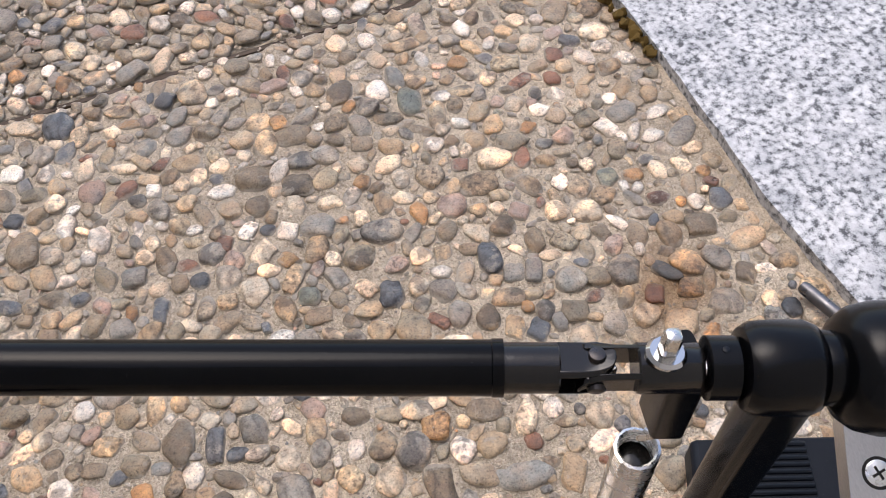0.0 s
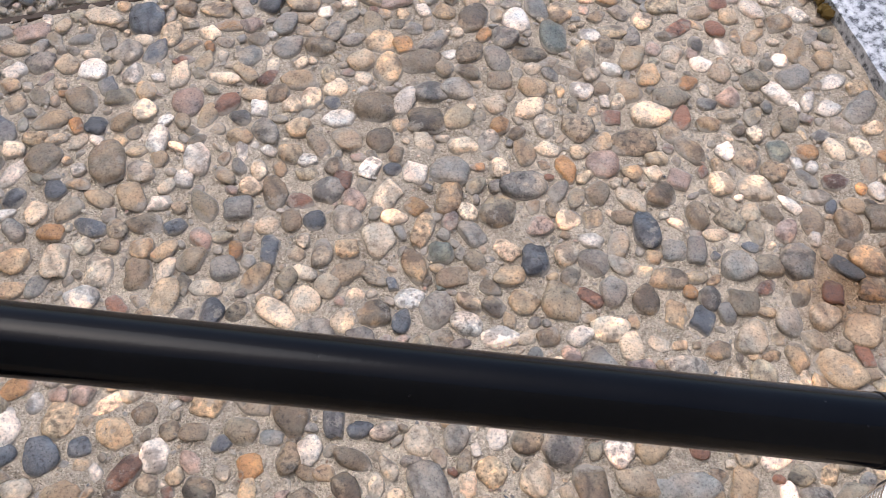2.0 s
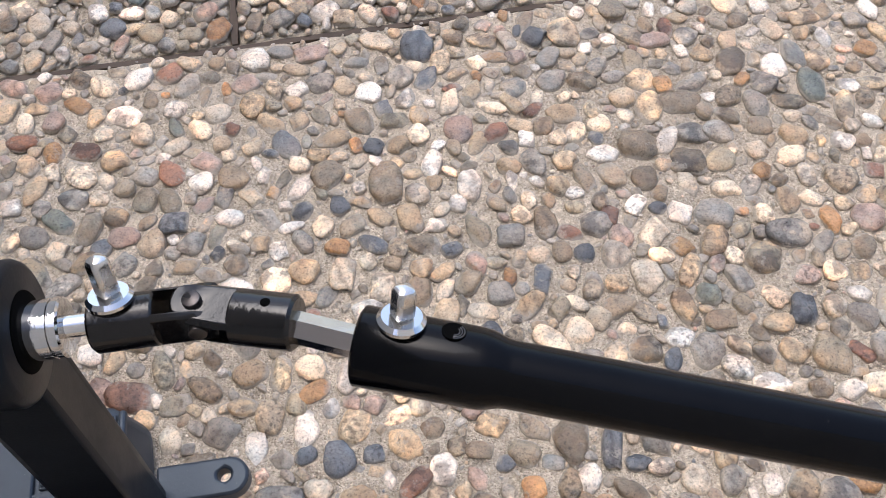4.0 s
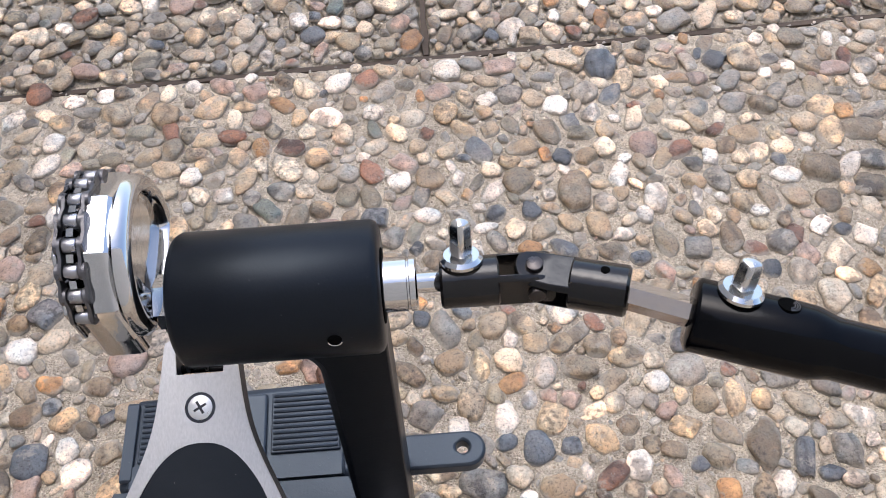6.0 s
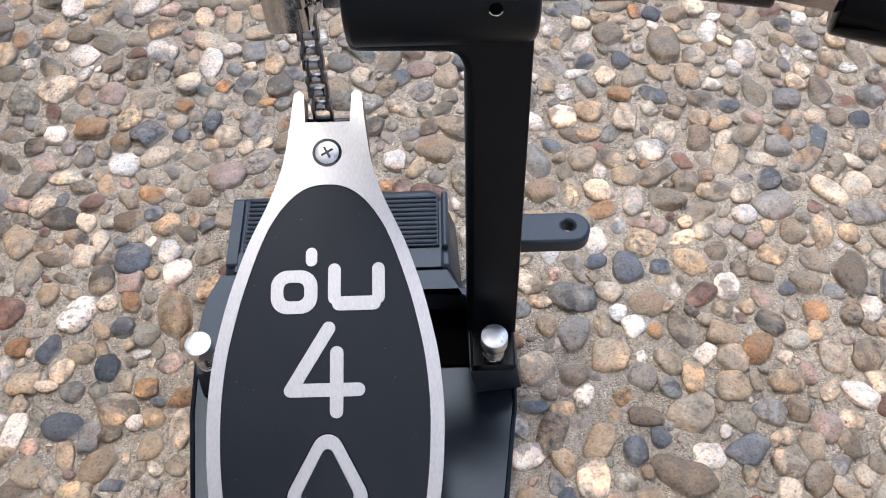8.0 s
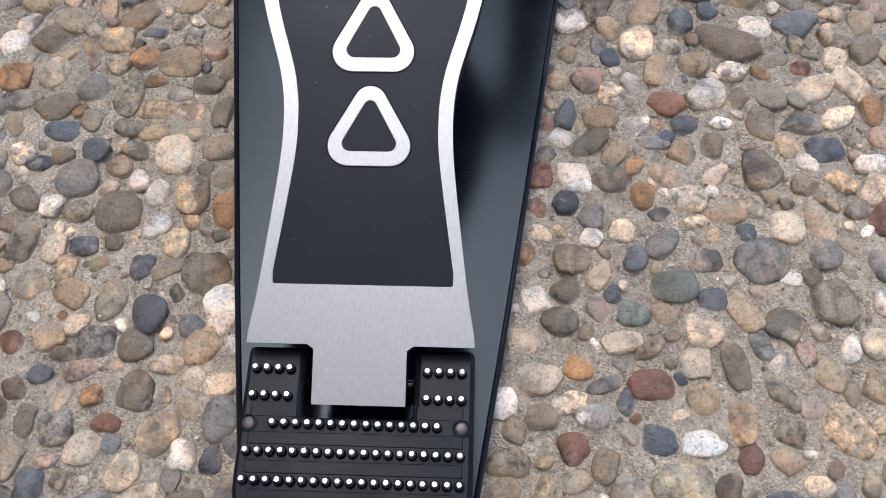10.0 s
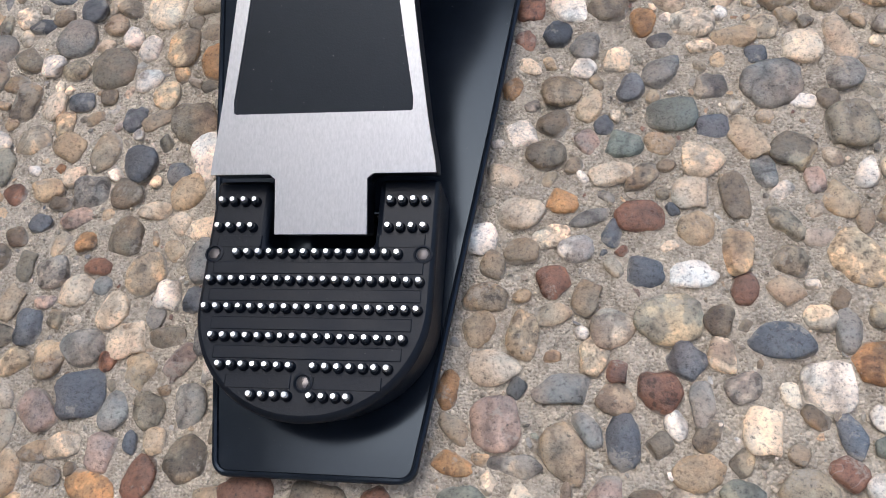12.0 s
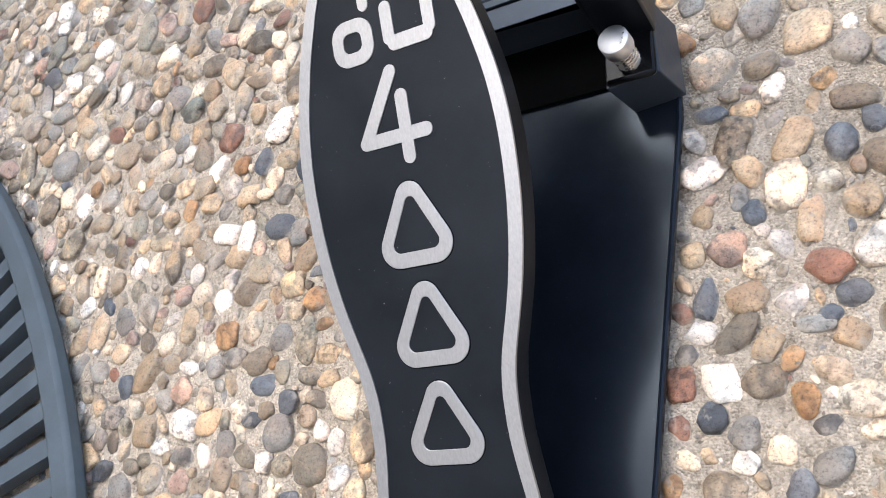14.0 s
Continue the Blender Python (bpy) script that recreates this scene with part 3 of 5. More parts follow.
lay_stones('olive', [
    (-64, -53, 6, 6.3, 0), (111, -17, 11, 9, 5), (173, 53, 8.1, 9.1, 7), (-123, 85, 6, 6.1, 0),
])
lay_stones('orange', [
    (8, -99, 6, 5.1, 0), (-80, -80, 11.4, 6.4, -38), (43, -66, 7.1, 4, -8), (40, -43, 4, 7, 0), (174, -31, 9.5, 7.6, -18),
    (-102, 9, 5.1, 4.1, 11), (76, 25, 6, 5, 0), (57, 70, 4, 5, 0), (-62, 87, 6.3, 7.9, 1), (104, 97, 5, 6.1, 0),
    (-103, 149, 6, 3.2, 0), (-165, 151, 8.1, 7.1, -7), (-109, 162, 7, 6.1, 0), (124, 212, 5.7, 4.9, -17), (-99, 222, 6, 5, 0),
    (376, 235, 8, 8.9, -21), (222, 253, 6.3, 7.1, -18), (-115, 335, 8.1, 6.1, -7), (9, 335, 8, 5.1, 0),
])
lay_stones('orange', [
    (592, 339, 5, 5, -53), (549, 353, 7.8, 6.4, -40), (-157, 382, 9.5, 8.2, -4), (145, 397, 8.1, 5, -7), (387, 410, 6.1, 6, -10),
    (330, 415, 7.2, 7.3, -21),
])
lay_stones('pink', [
    (90, -77, 10.3, 5.8, 61), (-78, -68, 6.1, 7.3, 9), (56, -53, 8.1, 9.1, 7), (-79, 167, 5, 6, 0), (213, 195, 7, 7.1, 0),
    (-89, 234, 7.5, 6, -2), (-117, 280, 6.8, 7.4, -3), (154, 305, 6, 5.2, -10), (387, 342, 9, 6.3, -10), (-75, 346, 11.7, 9.8, 20),
    (473, 352, 8.5, 7.6, -21), (435, 372, 9.1, 9.8, -21), (523, 399, 8.1, 7.9, -22), (385, 402, 9.3, 8.2, -21), (-150, 408, 9.1, 8.7, -4),
    (222, 466, 8.5, 10.8, -10),
])
lay_stones('rust', [
    (91, -97, 7, 7, 0), (109, -94, 9.9, 7.8, 45), (19, -80, 5, 7, 0), (-25, -79, 10, 7.1, 6), (-62, -76, 6.1, 9, -9),
    (107, -41, 7.1, 7.4, 2), (95, -35, 4, 4, 0), (135, -7, 5, 6, 0), (73, -5, 5.9, 6.1, 2), (-94, -1, 5.7, 4.3, 2),
    (-223, 15, 10, 3.2, 6), (102, 18, 8.1, 6.1, 2), (61, 90, 4, 5, 0), (63, 105, 5.4, 7.5, 1), (175, 161, 5, 4.1, 0),
    (523, 268, 7, 7.7, -21), (557, 330, 8.5, 6.3, -21), (-147, 331, 7.8, 6, -4), (368, 367, 8.3, 7.6, -21),
])
lay_stones('rust', [
    (295, 394, 6.3, 7.1, -18), (452, 401, 7.1, 5.7, -10), (-156, 540, 9, 9.2, -5), (268, 609, 9.4, 8.8, -22),
])
lay_stones('slate', [
    (74, -97, 8.1, 5.1, -7), (-51, -96, 9.1, 3.2, 6), (-83, -95, 6.1, 8.2, 9), (-20, -94, 5, 5, 0), (-51, -88, 6.1, 5.1, 9),
    (-68, -64, 3, 4.1, 0), (96, -58, 5, 9, 0), (163, -53, 4.1, 7.1, 14), (-90, -49, 9.1, 9.2, 6), (-116, -24, 6, 7.1, 2),
    (144, -24, 11.2, 6.1, -10), (-54, -13, 4, 5.1, 2), (103, -1, 7.5, 5.8, 2), (93, 13, 4, 6, 0), (-122, 17, 5, 4.1, 0),
    (-69, 37, 5.3, 4.7, 2), (-86, 42, 7.5, 7.6, 1), (127, 52, 5.7, 5.2, 1), (-92, 62, 7.1, 4.5, 82),
])
lay_stones('slate', [
    (99, 69, 5.4, 6.2, 1), (-117, 70, 6, 4.1, 0), (143, 81, 4, 4.1, 0), (73, 93, 6, 6, 0), (-143, 107, 7, 4.1, 0),
    (-122, 114, 7.1, 6, 1), (180, 120, 9, 6.1, 0), (-136, 123, 9, 5.1, 0), (115, 125, 4.1, 3.2, -14), (-237, 131, 6.1, 7.1, -9),
    (123, 131, 5.7, 5, -9), (165, 134, 8.7, 7.5, 1), (75, 136, 5.6, 8.7, 1), (94, 165, 4, 5.1, 0), (-107, 176, 7, 3, 0),
    (138, 192, 5, 5.1, 0), (82, 208, 7, 3.8, -15), (135, 222, 6.7, 5.8, -2), (589, 232, 5.4, 6.4, -22),
])
lay_stones('slate', [
    (-120, 233, 6, 7.1, 0), (-150, 244, 6.5, 8.5, -2), (-117, 255, 7.7, 5.8, -2), (211, 267, 5.5, 4.4, -10), (264, 267, 5.9, 10.6, -10),
    (535, 280, 10.8, 5, -56), (134, 281, 8.4, 9, -10), (151, 281, 6.3, 5.1, 18), (-118, 294, 9.5, 9.6, -3), (591, 316, 7.6, 8.1, -23),
    (380, 323, 8.2, 9.2, -14), (216, 333, 7, 7.4, -4), (250, 361, 5.9, 9.6, -10), (275, 373, 5.7, 6.4, -10), (-104, 375, 6.1, 5.1, -9),
    (-88, 385, 6, 10.2, 0), (205, 386, 6.1, 5, -9), (164, 396, 8.6, 5.4, -36), (148, 423, 6.1, 6.1, -9),
])
lay_stones('slate', [
    (206, 533, 10.3, 12.2, -10),
])
lay_stones('tan', [
    (-69, -40, 6.7, 7.3, 2), (64, -24, 6.3, 8.8, 2), (49, -22, 6, 7.1, 0), (170, 4, 10.8, 8.6, -68), (133, 7, 5.5, 9.5, 2),
    (120, 14, 6.1, 6, 9), (167, 25, 6, 7, 0), (-64, 29, 7.8, 7.1, 40), (-123, 31, 7, 5.1, 0), (136, 89, 8, 6.1, 0),
    (-77, 94, 6.9, 9.4, 1), (164, 121, 5, 6.1, 0), (-99, 134, 8, 5.1, 0), (71, 153, 5, 5, 0), (-93, 160, 10, 7.1, 0),
    (130, 163, 6.2, 7.7, -12), (76, 167, 4.2, 4.8, -11), (-123, 171, 8, 7.1, 0), (-145, 183, 9, 7.3, 0),
])
lay_stones('tan', [
    (435, 187, 8, 11.9, -21), (-162, 192, 9.2, 7.1, -13), (200, 217, 8, 6.1, 0), (-218, 224, 7.7, 5.7, -11), (607, 238, 8.5, 9.4, -21),
    (91, 250, 5.4, 6.8, -3), (141, 261, 8.7, 6.7, -3), (543, 265, 7.7, 7.7, -21), (209, 286, 9.4, 6.2, -10), (384, 297, 12.5, 10, -61),
    (221, 300, 7.1, 7.1, -8), (-103, 315, 8.8, 7.6, -4), (110, 329, 6.1, 11, -9), (140, 339, 7.1, 6.1, -4), (328, 354, 11.4, 5.7, 52),
    (435, 374, 8.8, 10.8, -10), (270, 418, 6.9, 7, -10), (578, 424, 8.4, 10.7, -22), (413, 432, 8.9, 7.9, -22),
])
lay_stones('tan', [
    (-181, 501, 10.8, 9.6, -4), (380, 501, 7.9, 6.6, -22),
])
lay_stones('white', [
    (-68, -103, 10.8, 8.1, 68), (30, -85, 6, 7.1, 0), (158, -38, 8, 8.1, 0), (-64, -11, 5.4, 5.8, 2), (119, -2, 8.1, 5, 7),
    (81, 7, 6, 5.3, 2), (149, 28, 5, 4.1, 0), (-58, 44, 7.7, 10.7, 1), (-136, 62, 10, 6.1, -6), (158, 62, 5.3, 2.9, 1),
    (-92, 94, 5, 6.1, 0), (-188, 108, 13, 8.1, -4), (-191, 137, 8.1, 4.1, -7), (146, 159, 7.1, 5.1, -8), (159, 183, 8, 6.1, 0),
    (-157, 202, 9.2, 5.4, 77), (-170, 206, 10.2, 6.1, -11), (106, 213, 4.9, 6.5, -17), (133, 248, 6.1, 6.5, -3),
])
lay_stones('white', [
    (249, 254, 5.8, 7.5, -11), (182, 269, 6.6, 8.1, -11), (-94, 286, 8, 8.7, -3), (-100, 298, 6.4, 7.1, -3), (120, 298, 6.6, 9.9, -10),
    (133, 307, 5.2, 5.9, -3), (199, 311, 6.9, 6.4, -4), (311, 317, 8.2, 6.3, -14), (397, 322, 6.6, 7, -21), (-134, 356, 9.2, 7.7, -4),
    (240, 388, 7.5, 6.6, -21), (213, 415, 5.6, 6, -10), (440, 423, 7.4, 6.9, -22), (88, 424, 9.2, 6, -13), (221, 426, 6.9, 10, -10),
    (301, 435, 9.7, 6.1, -10), (534, 436, 6.9, 6.9, -22), (-126, 442, 9.5, 9.3, -4), (203, 443, 6.5, 10, -21),
])
lay_stones('white', [
    (427, 463, 8.2, 8.1, -10), (195, 494, 6.6, 8.7, -10), (173, 501, 8.4, 7.6, -5), (107, 537, 8.8, 8.3, -10),
])


def scatter():
    """All other pebbles: the large ones first, then smaller ones into the gaps."""
    found = []
    for r_lo, r_hi, tries in ((0.0085, 0.0115, 500), (0.0068, 0.0085, 5500), (0.0052, 0.0068, 24000), (0.0038, 0.0052, 42000), (0.0022, 0.0038, 60000), (0.0007, 0.0016, 48000)):
        xs, ys, rs = rng.uniform(X0, X1, tries), rng.uniform(Y0, Y1, tries), rng.uniform(r_lo, r_hi, tries)
        for x, y, r in zip(xs.tolist(), ys.tolist(), rs.tolist()):
            if r > 0.0078 and -0.2 < x < 0.25 and y < 0.14:
                continue
            if x > kerb_x(y) - 0.006 - 0.5 * r or in_joint(x, y, r * 1.0 + 0.0010) or under_things(x, y, r):
                continue
            sparse = 1.0 + 0.02 * max(0.0, min(1.0, (0.20 - y) / 0.2))
            if free_spot(x, y, r, 0.90 * sparse if r > 0.0036 else 0.96 * sparse):
                take(x, y, r)
                found.append((x, y, r))
    return found


WARM = ("tan", "cream", "brown", "buff", "white", "pink", "olive", "rust", "grey", "brown", "cream")


def build_pebbles():
    found = scatter()
    near = [p for p in found if -0.17 < p[0] < 0.20 and -0.13 < p[1] < 0.12 and p[2] > 0.0036]
    near.sort(key=lambda p: (p[0] - 0.04) ** 2 + (p[1] - 0.0) ** 2)
    singles = set(near[:120])
    kinds = list(STONES)
    verts, faces, slots, base = [], [], [], 0

    def add(x, y, a, b, turn, small, slot):
        nonlocal base
        c = 0.42 * min(a, b) + 0.0012
        v, f = GRIT[int(rng.integers(len(GRIT)))] if small else SHAPES[int(rng.integers(len(SHAPES)))]
        m = np.array(Euler((float(rng.normal(0, 0.09)), float(rng.normal(0, 0.09)), turn)).to_matrix())
        verts.append((v * (a, b, c)) @ m.T + (x, y, bed(y) - sunk(y) * c + float(rng.uniform(-0.0007, 0.0007))))
        faces.append(f + base)
        slots.append(np.full(len(f), slot))
        base += len(v)

    for x, y, a, b, turn, kind in LAID:
        add(x, y, a, b, turn, False, 1 + kinds.index(kind))
    for p in found:
        x, y, r = p
        stretch = float(rng.uniform(1.02, 1.42))
        a, b = r * stretch * 1.10, r / stretch * 1.14
        turn = float(rng.uniform(0, 2 * math.pi))
        if p in singles:
            set_stone(x, y, a, b, turn, M_STONE_ONE if r < 0.0062 else M_STONES[WARM[int(rng.integers(len(WARM)))]])
        else:
            add(x, y, a, b, turn, r < 0.002, 0)
    me = bpy.data.meshes.new("pebble_field")
    me.from_pydata(np.vstack(verts).tolist(), [], np.vstack(faces).tolist())
    me.shade_smooth()
    me.materials.append(M_STONE)
    for kind in kinds:
        me.materials.append(M_FIELD[kind])
    me.polygons.foreach_set("material_index", np.concatenate(slots).astype(np.int32))
    return hang(tagged(new("pebble_field", me), "mixed smooth river pebbles set in sandy concrete", kind="stuff"), ground)


build_pebbles()

joint_mat = coat("joint_dirt", (0.085, 0.066, 0.052), 0.95, 0.1, 500, 0.8)


def strip(points, w):
    up, down = [], []
    for (x, y), (dx, dy) in points:
        k = w * (1 + 0.5 * noise.noise((x * 90, y * 90, 3)))
        up.append((x - dy * k, y + dx * k))
        down.append((x + dy * k, y - dx * k))
    return slab([up + down[::-1]], -0.0125, -0.0068)


long_joint = [((x, JOINT_Y + JOINT_SLOPE * x + 0.0007 * noise.noise((x * 40, 0, 0))), (1.0, JOINT_SLOPE)) for x in np.linspace(X0 + 0.01, 0.600, 150)]
cross_joint = [((JOINT_X + 0.0007 * noise.noise((0, y * 40, 0)), y), (0.0, 1.0)) for y in np.linspace(JOINT_Y + 0.0065, Y1 - 0.01, 50)]
part("joint", strip(long_joint, 0.0020), joint_mat, ground, "dark dirt-filled slab joint")
part("joint", strip(cross_joint, 0.0020), joint_mat, ground, "dark dirt-filled slab joint")

# granite slab beside the pebbles, with a mortar fillet along its edge
edge = [(kerb_x(y) + 0.0015 * noise.noise((y * 60, 0, 0)), y) for y in np.linspace(-0.5, 1.6, 160)]
kerb = part("granite_slab", slab([edge + [(2.2, 1.6), (2.2, -0.5)]], -0.06, 0.0035), M_GRANITE, ground, bevel=0.002)
kerb.parent = None
kerb.matrix_parent_inverse = Matrix()
tagged(kerb, "pale speckled grey granite slab edging the pebbles", "paving slab", kind="structure")
moss = bmesh.new()
for i in range(70):
    y = 0.44 + 0.12 * rng.random()
    s = float(rng.uniform(0.0015, 0.0045))
    bmesh.ops.create_icosphere(moss, subdivisions=1, radius=s, matrix=Matrix.Translation((kerb_x(y) - 0.004 + float(rng.normal(0, 0.002)), y, -0.002 + 0.3 * s)))
for v in moss.verts:
    v.co += Vector(rng.normal(0, 0.0006, 3))
tagged(part("moss_patch", moss, M_MOSS, ground, "rusty dry moss in the joint"), kind="stuff")

# unseen rendered walls, behind the camera and beyond the mat, added to block sky
M_WALL = coat("wall_render", (0.44, 0.42, 0.39), 0.9, 0.2, 60, 0.5)
wall = part("wall_south", box(-4.0, 4.0, -1.27, -1.02, -0.05, 3.4), M_WALL, ground)
wall.parent = None
wall.matrix_parent_inverse = Matrix()
tagged(wall, "plain rendered wall added out of view to block sky", "wall", kind="structure")
wall = part("wall_west", box(-1.45, -1.2, -1.02, 4.0, -0.05, 3.4), M_WALL, ground)
wall.parent = None
wall.matrix_parent_inverse = Matrix()
tagged(wall, "plain rendered wall added out of view to block sky", "wall", kind="structure")

# ---------------------------------------------------------------- slave pedal
SLOPE = math.atan(0.341)
BOARD = pose(0.0004, 0, 0.026, math.degrees(SLOPE), 0, 0)
pedal = thing("drum_pedal", (0, 0.08, 0.0), "black and silver metal bass drum pedal lying flat on pebble concrete", "drum pedal")


def mirror(half):
    return [(x, y) for x, y in half] + [(-x, y) for x, y in reversed(half)]


# base plate
rim = [(plate_half(y), y) for y in (-0.069, 0.0, 0.04, 0.10, 0.16, 0.207, 0.235)]
turn_in = [(plate_half(-0.0685) - 0.0050 + 0.0050 * math.sin(a), -0.0688 - 0.0050 * math.cos(a)) for a in np.linspace(0.0, math.pi / 2 - 0.15, 7)]
rim = turn_in + rim[1:]
part("base_plate", slab([mirror(rim)], 0.0005, 0.0045), M_PLATE, pedal, "smooth black steel base plate", bevel=0.0008)
lip = [(x - 0.0004, y + 0.0003, 0.0046) for x, y in turn_in] + [(plate_half(y) - 0.0003, y, 0.0046) for y in np.linspace(-0.058, 0.232, 12)]
part("plate_lip", pipe([(-x, y, z) for x, y, z in reversed(lip)] + lip, 0.0011, 8), M_PLATE, pedal)

# heel block with steel studs
HX = 0.0383
arc = [(HX * math.cos(a), -0.024 - 0.0365 * math.sin(a)) for a in np.linspace(0.0, math.pi, 30)]
heel_rim = [(0.0182, 0.0205), (0.0182, -0.0035), (-0.0182, -0.0035), (-0.0182, 0.0205), (-HX, 0.0205)] + [(-x, y) for x, y in arc] + [(HX, 0.0205)]
heel_body = slab([heel_rim], 0.0046, 0.0245)
for v in heel_body.verts:
    if v.co.z < 0.01 and v.co.y < -0.024:
        v.co.y += 0.0045 * (-0.024 - v.co.y) / 0.0365
heel = part("heel_block", heel_body, M_RUBBER, pedal, "black heel block with rows of studs", bevel=0.0022)
stud_bm = bmesh.new()
lathe([(0, 0.00098), (0.85, 0.00098), (1, 0.00078)], (0, 0, -0.001), (0, 0, 0.0032), 12, stud_bm)
stud_mesh = mesh_of(stud_bm, "stud", M_STUD)
cup_bm = lathe([(0, 0.0018), (0.7, 0.0017), (1, 0.0013)], (0, 0, -0.001), (0, 0, 0.0019), 10)
cup_mesh = mesh_of(cup_bm, "stud_collar", M_RUBBER)
PITCH = 0.00381
ROWS = [(0.0120, [-9, -8, -7, -6, 6, 7, 8, 9]), (0.0028, [-9, -8, -7, -6, 6, 7, 8, 9]), (-0.0063, list(range(-7, 8))), (-0.0155, list(range(-9, 10))),
        (-0.0247, list(range(-9, 10))), (-0.0341, list(range(-8, 9))), (-0.0432, [-7, -6, -5, -4, -3, -2, -1, 1, 2, 3, 4, 5, 6, 7]), (-0.0523, [-4, -3, -2, -1, 1, 2, 3, 4])]
for y, cols in ROWS:
    for c in cols:
        where = pose(c * PITCH - 0.0003, y - 0.00001 * c, 0.0245)
        part("stud", stud_mesh, None, heel, at=where)
        part("stud_collar", cup_mesh, None, heel, at=where)
for x, y in ((-0.0352, -0.0062), (0.0343, -0.0063), (0.0004, -0.0480)):
    k = part("heel_screw", lathe([(0, 0.0031), (0.7, 0.0031), (0.8, 0.0025), (0.55, 0.0022), (0.5, 0.0004)], (x, y, 0.0235), (x, y, 0.0253), 20), M_RUBBER, heel)
    part("screw_head", lathe([(0, 0.0020), (0.8, 0.0019), (1, 0.0010)], (x, y, 0.0238), (x, y, 0.0249), 6), M_PIN, k)
for y in (-0.0017, -0.0109, -0.0201, -0.0294, -0.0387, -0.0478):
    w = (HX - 0.0035 if y > -0.024 else HX * math.sqrt(max(0.0, 1 - ((y + 0.0015 + 0.024) / 0.0365) ** 2)) - 0.0055)
    for x0, x1 in (((0.0195, w), (-w, -0.0195)) if y > -0.004 else ((-w, -0.0035), (0.0035, w)) if y < -0.045 else ((-w, w),)):
        part("ridge", box(x0, x1, y - 0.0022, y + 0.0020, 0.0240, 0.02475), M_RUBBER, heel, bevel=0.0003)
part("hinge_pin", rod((-0.0378, 0.011, 0.0135), (0.0378, 0.011, 0.0135), 0.0021, 14, 0.0005), M_OXIDE, heel)

# footboard
BY = [0.0185, 0.032, 0.063, 0.080, 0.090, 0.101, 0.111, 0.122, 0.136, 0.150, 0.160, 0.175, 0.192, 0.212, 0.232, 0.245, 0.259, 0.275, 0.288]
BW = [0.0382, 0.0353, 0.0310, 0.0289, 0.0286, 0.0292, 0.0318, 0.0356, 0.0390, 0.0412, 0.0420, 0.0424, 0.0408, 0.0361, 0.0291, 0.0222, 0.0168, 0.0144, 0.0130]


def board_half(y):
    """Smooth half width of the footboard."""
    return sum(float(np.interp(y + d, BY, BW)) for d in (-0.006, -0.003, 0, 0.003, 0.006)) / 5


side = [(0.0377, at_plane(0.0185))] + [(board_half(y), at_plane(y)) for y in np.linspace(0.022, 0.284, 60)] + [(0.0128, at_plane(0.2875)), (0.0108, at_plane(0.2885)), (0.0092, at_plane(0.287)), (0.0086, at_plane(0.2762))]
tongue = [(0.0154, 0.0), (0.0154, at_plane(0.0185) - 0.0016), (0.0175, at_plane(0.0185))]
outline = mirror(tongue + side)
pad_half = [(0.0294, at_plane(0.0372)), (0.0300, at_plane(0.0376))] + [(board_half(y) - 0.0049 + 0.0010 * max(0.0, 1 - (y - 0.041) / 0.04), at_plane(y)) for y in np.linspace(0.041, 0.236, 48)]
wtop, cap = board_half(0.236) - 0.0049, at_plane(0.218) + 0.0365 - at_plane(0.236)
pad_half += [(wtop * (1 - u) ** 0.42, at_plane(0.236) + cap * u) for u in (1 - (1 - k) ** 2 for k in np.linspace(0.06, 0.985, 16))]
field = mirror(pad_half)
board = part("footboard", slab([outline], -0.0105, -0.0011), M_BLACK, pedal, "long curved footboard with black field and silver border", at=BOARD, bevel=0.0008)
part("border", slab([outline, field], -0.0011, 0.0), M_ALU, board, "brushed aluminium border", at=BOARD)
part("field", slab([field], -0.0010, -0.0005), M_PAD, board, "matt black field", at=BOARD)


def round_poly(corners, r, steps=8):
    """A closed outline with rounded corners."""
    out, n = [], len(corners)
    for i in range(n):
        p, a, b = Vector(corners[i]), Vector(corners[i - 1]), Vector(corners[(i + 1) % n])
        u, w = (a - p).normalized(), (b - p).normalized()
        half = u.angle(w) / 2
        c = p + (u + w).normalized() * (r / math.sin(half))
        s, e = p + u * (r / math.tan(half)) - c, p + w * (r / math.tan(half)) - c
        a0 = math.atan2(s.y, s.x)
        da = (math.atan2(e.y, e.x) - a0 + math.pi) % (2 * math.pi) - math.pi
        out += [(c.x + r * math.cos(a0 + da * k / steps), c.y + r * math.sin(a0 + da * k / steps)) for k in range(steps + 1)]
    return out


def bar(ax, ay, bx, by, w):
    """A flat stroke with round ends between two places on the board."""
    a, b = Vector((ax, at_plane(ay))), Vector((bx, at_plane(by)))
    d = (b - a).normalized()
    t0 = math.atan2(d.y, d.x)
    return [(b.x + w * math.cos(t0 + k), b.y + w * math.sin(t0 + k)) for k in np.linspace(-math.pi / 2, math.pi / 2, 9)] + \
           [(a.x + w * math.cos(t0 + k), a.y + w * math.sin(t0 + k)) for k in np.linspace(math.pi / 2, 3 * math.pi / 2, 9)]


def ring_arc(cx, cy, r, w, t0, t1, steps=22):
    cy = at_plane(cy)
    return [(cx + (r + w) * math.cos(t), cy + (r + w) * math.sin(t)) for t in np.linspace(t0, t1, steps)] + \
           [(cx + (r - w) * math.cos(t), cy + (r - w) * math.sin(t)) for t in np.linspace(t1, t0, steps)]


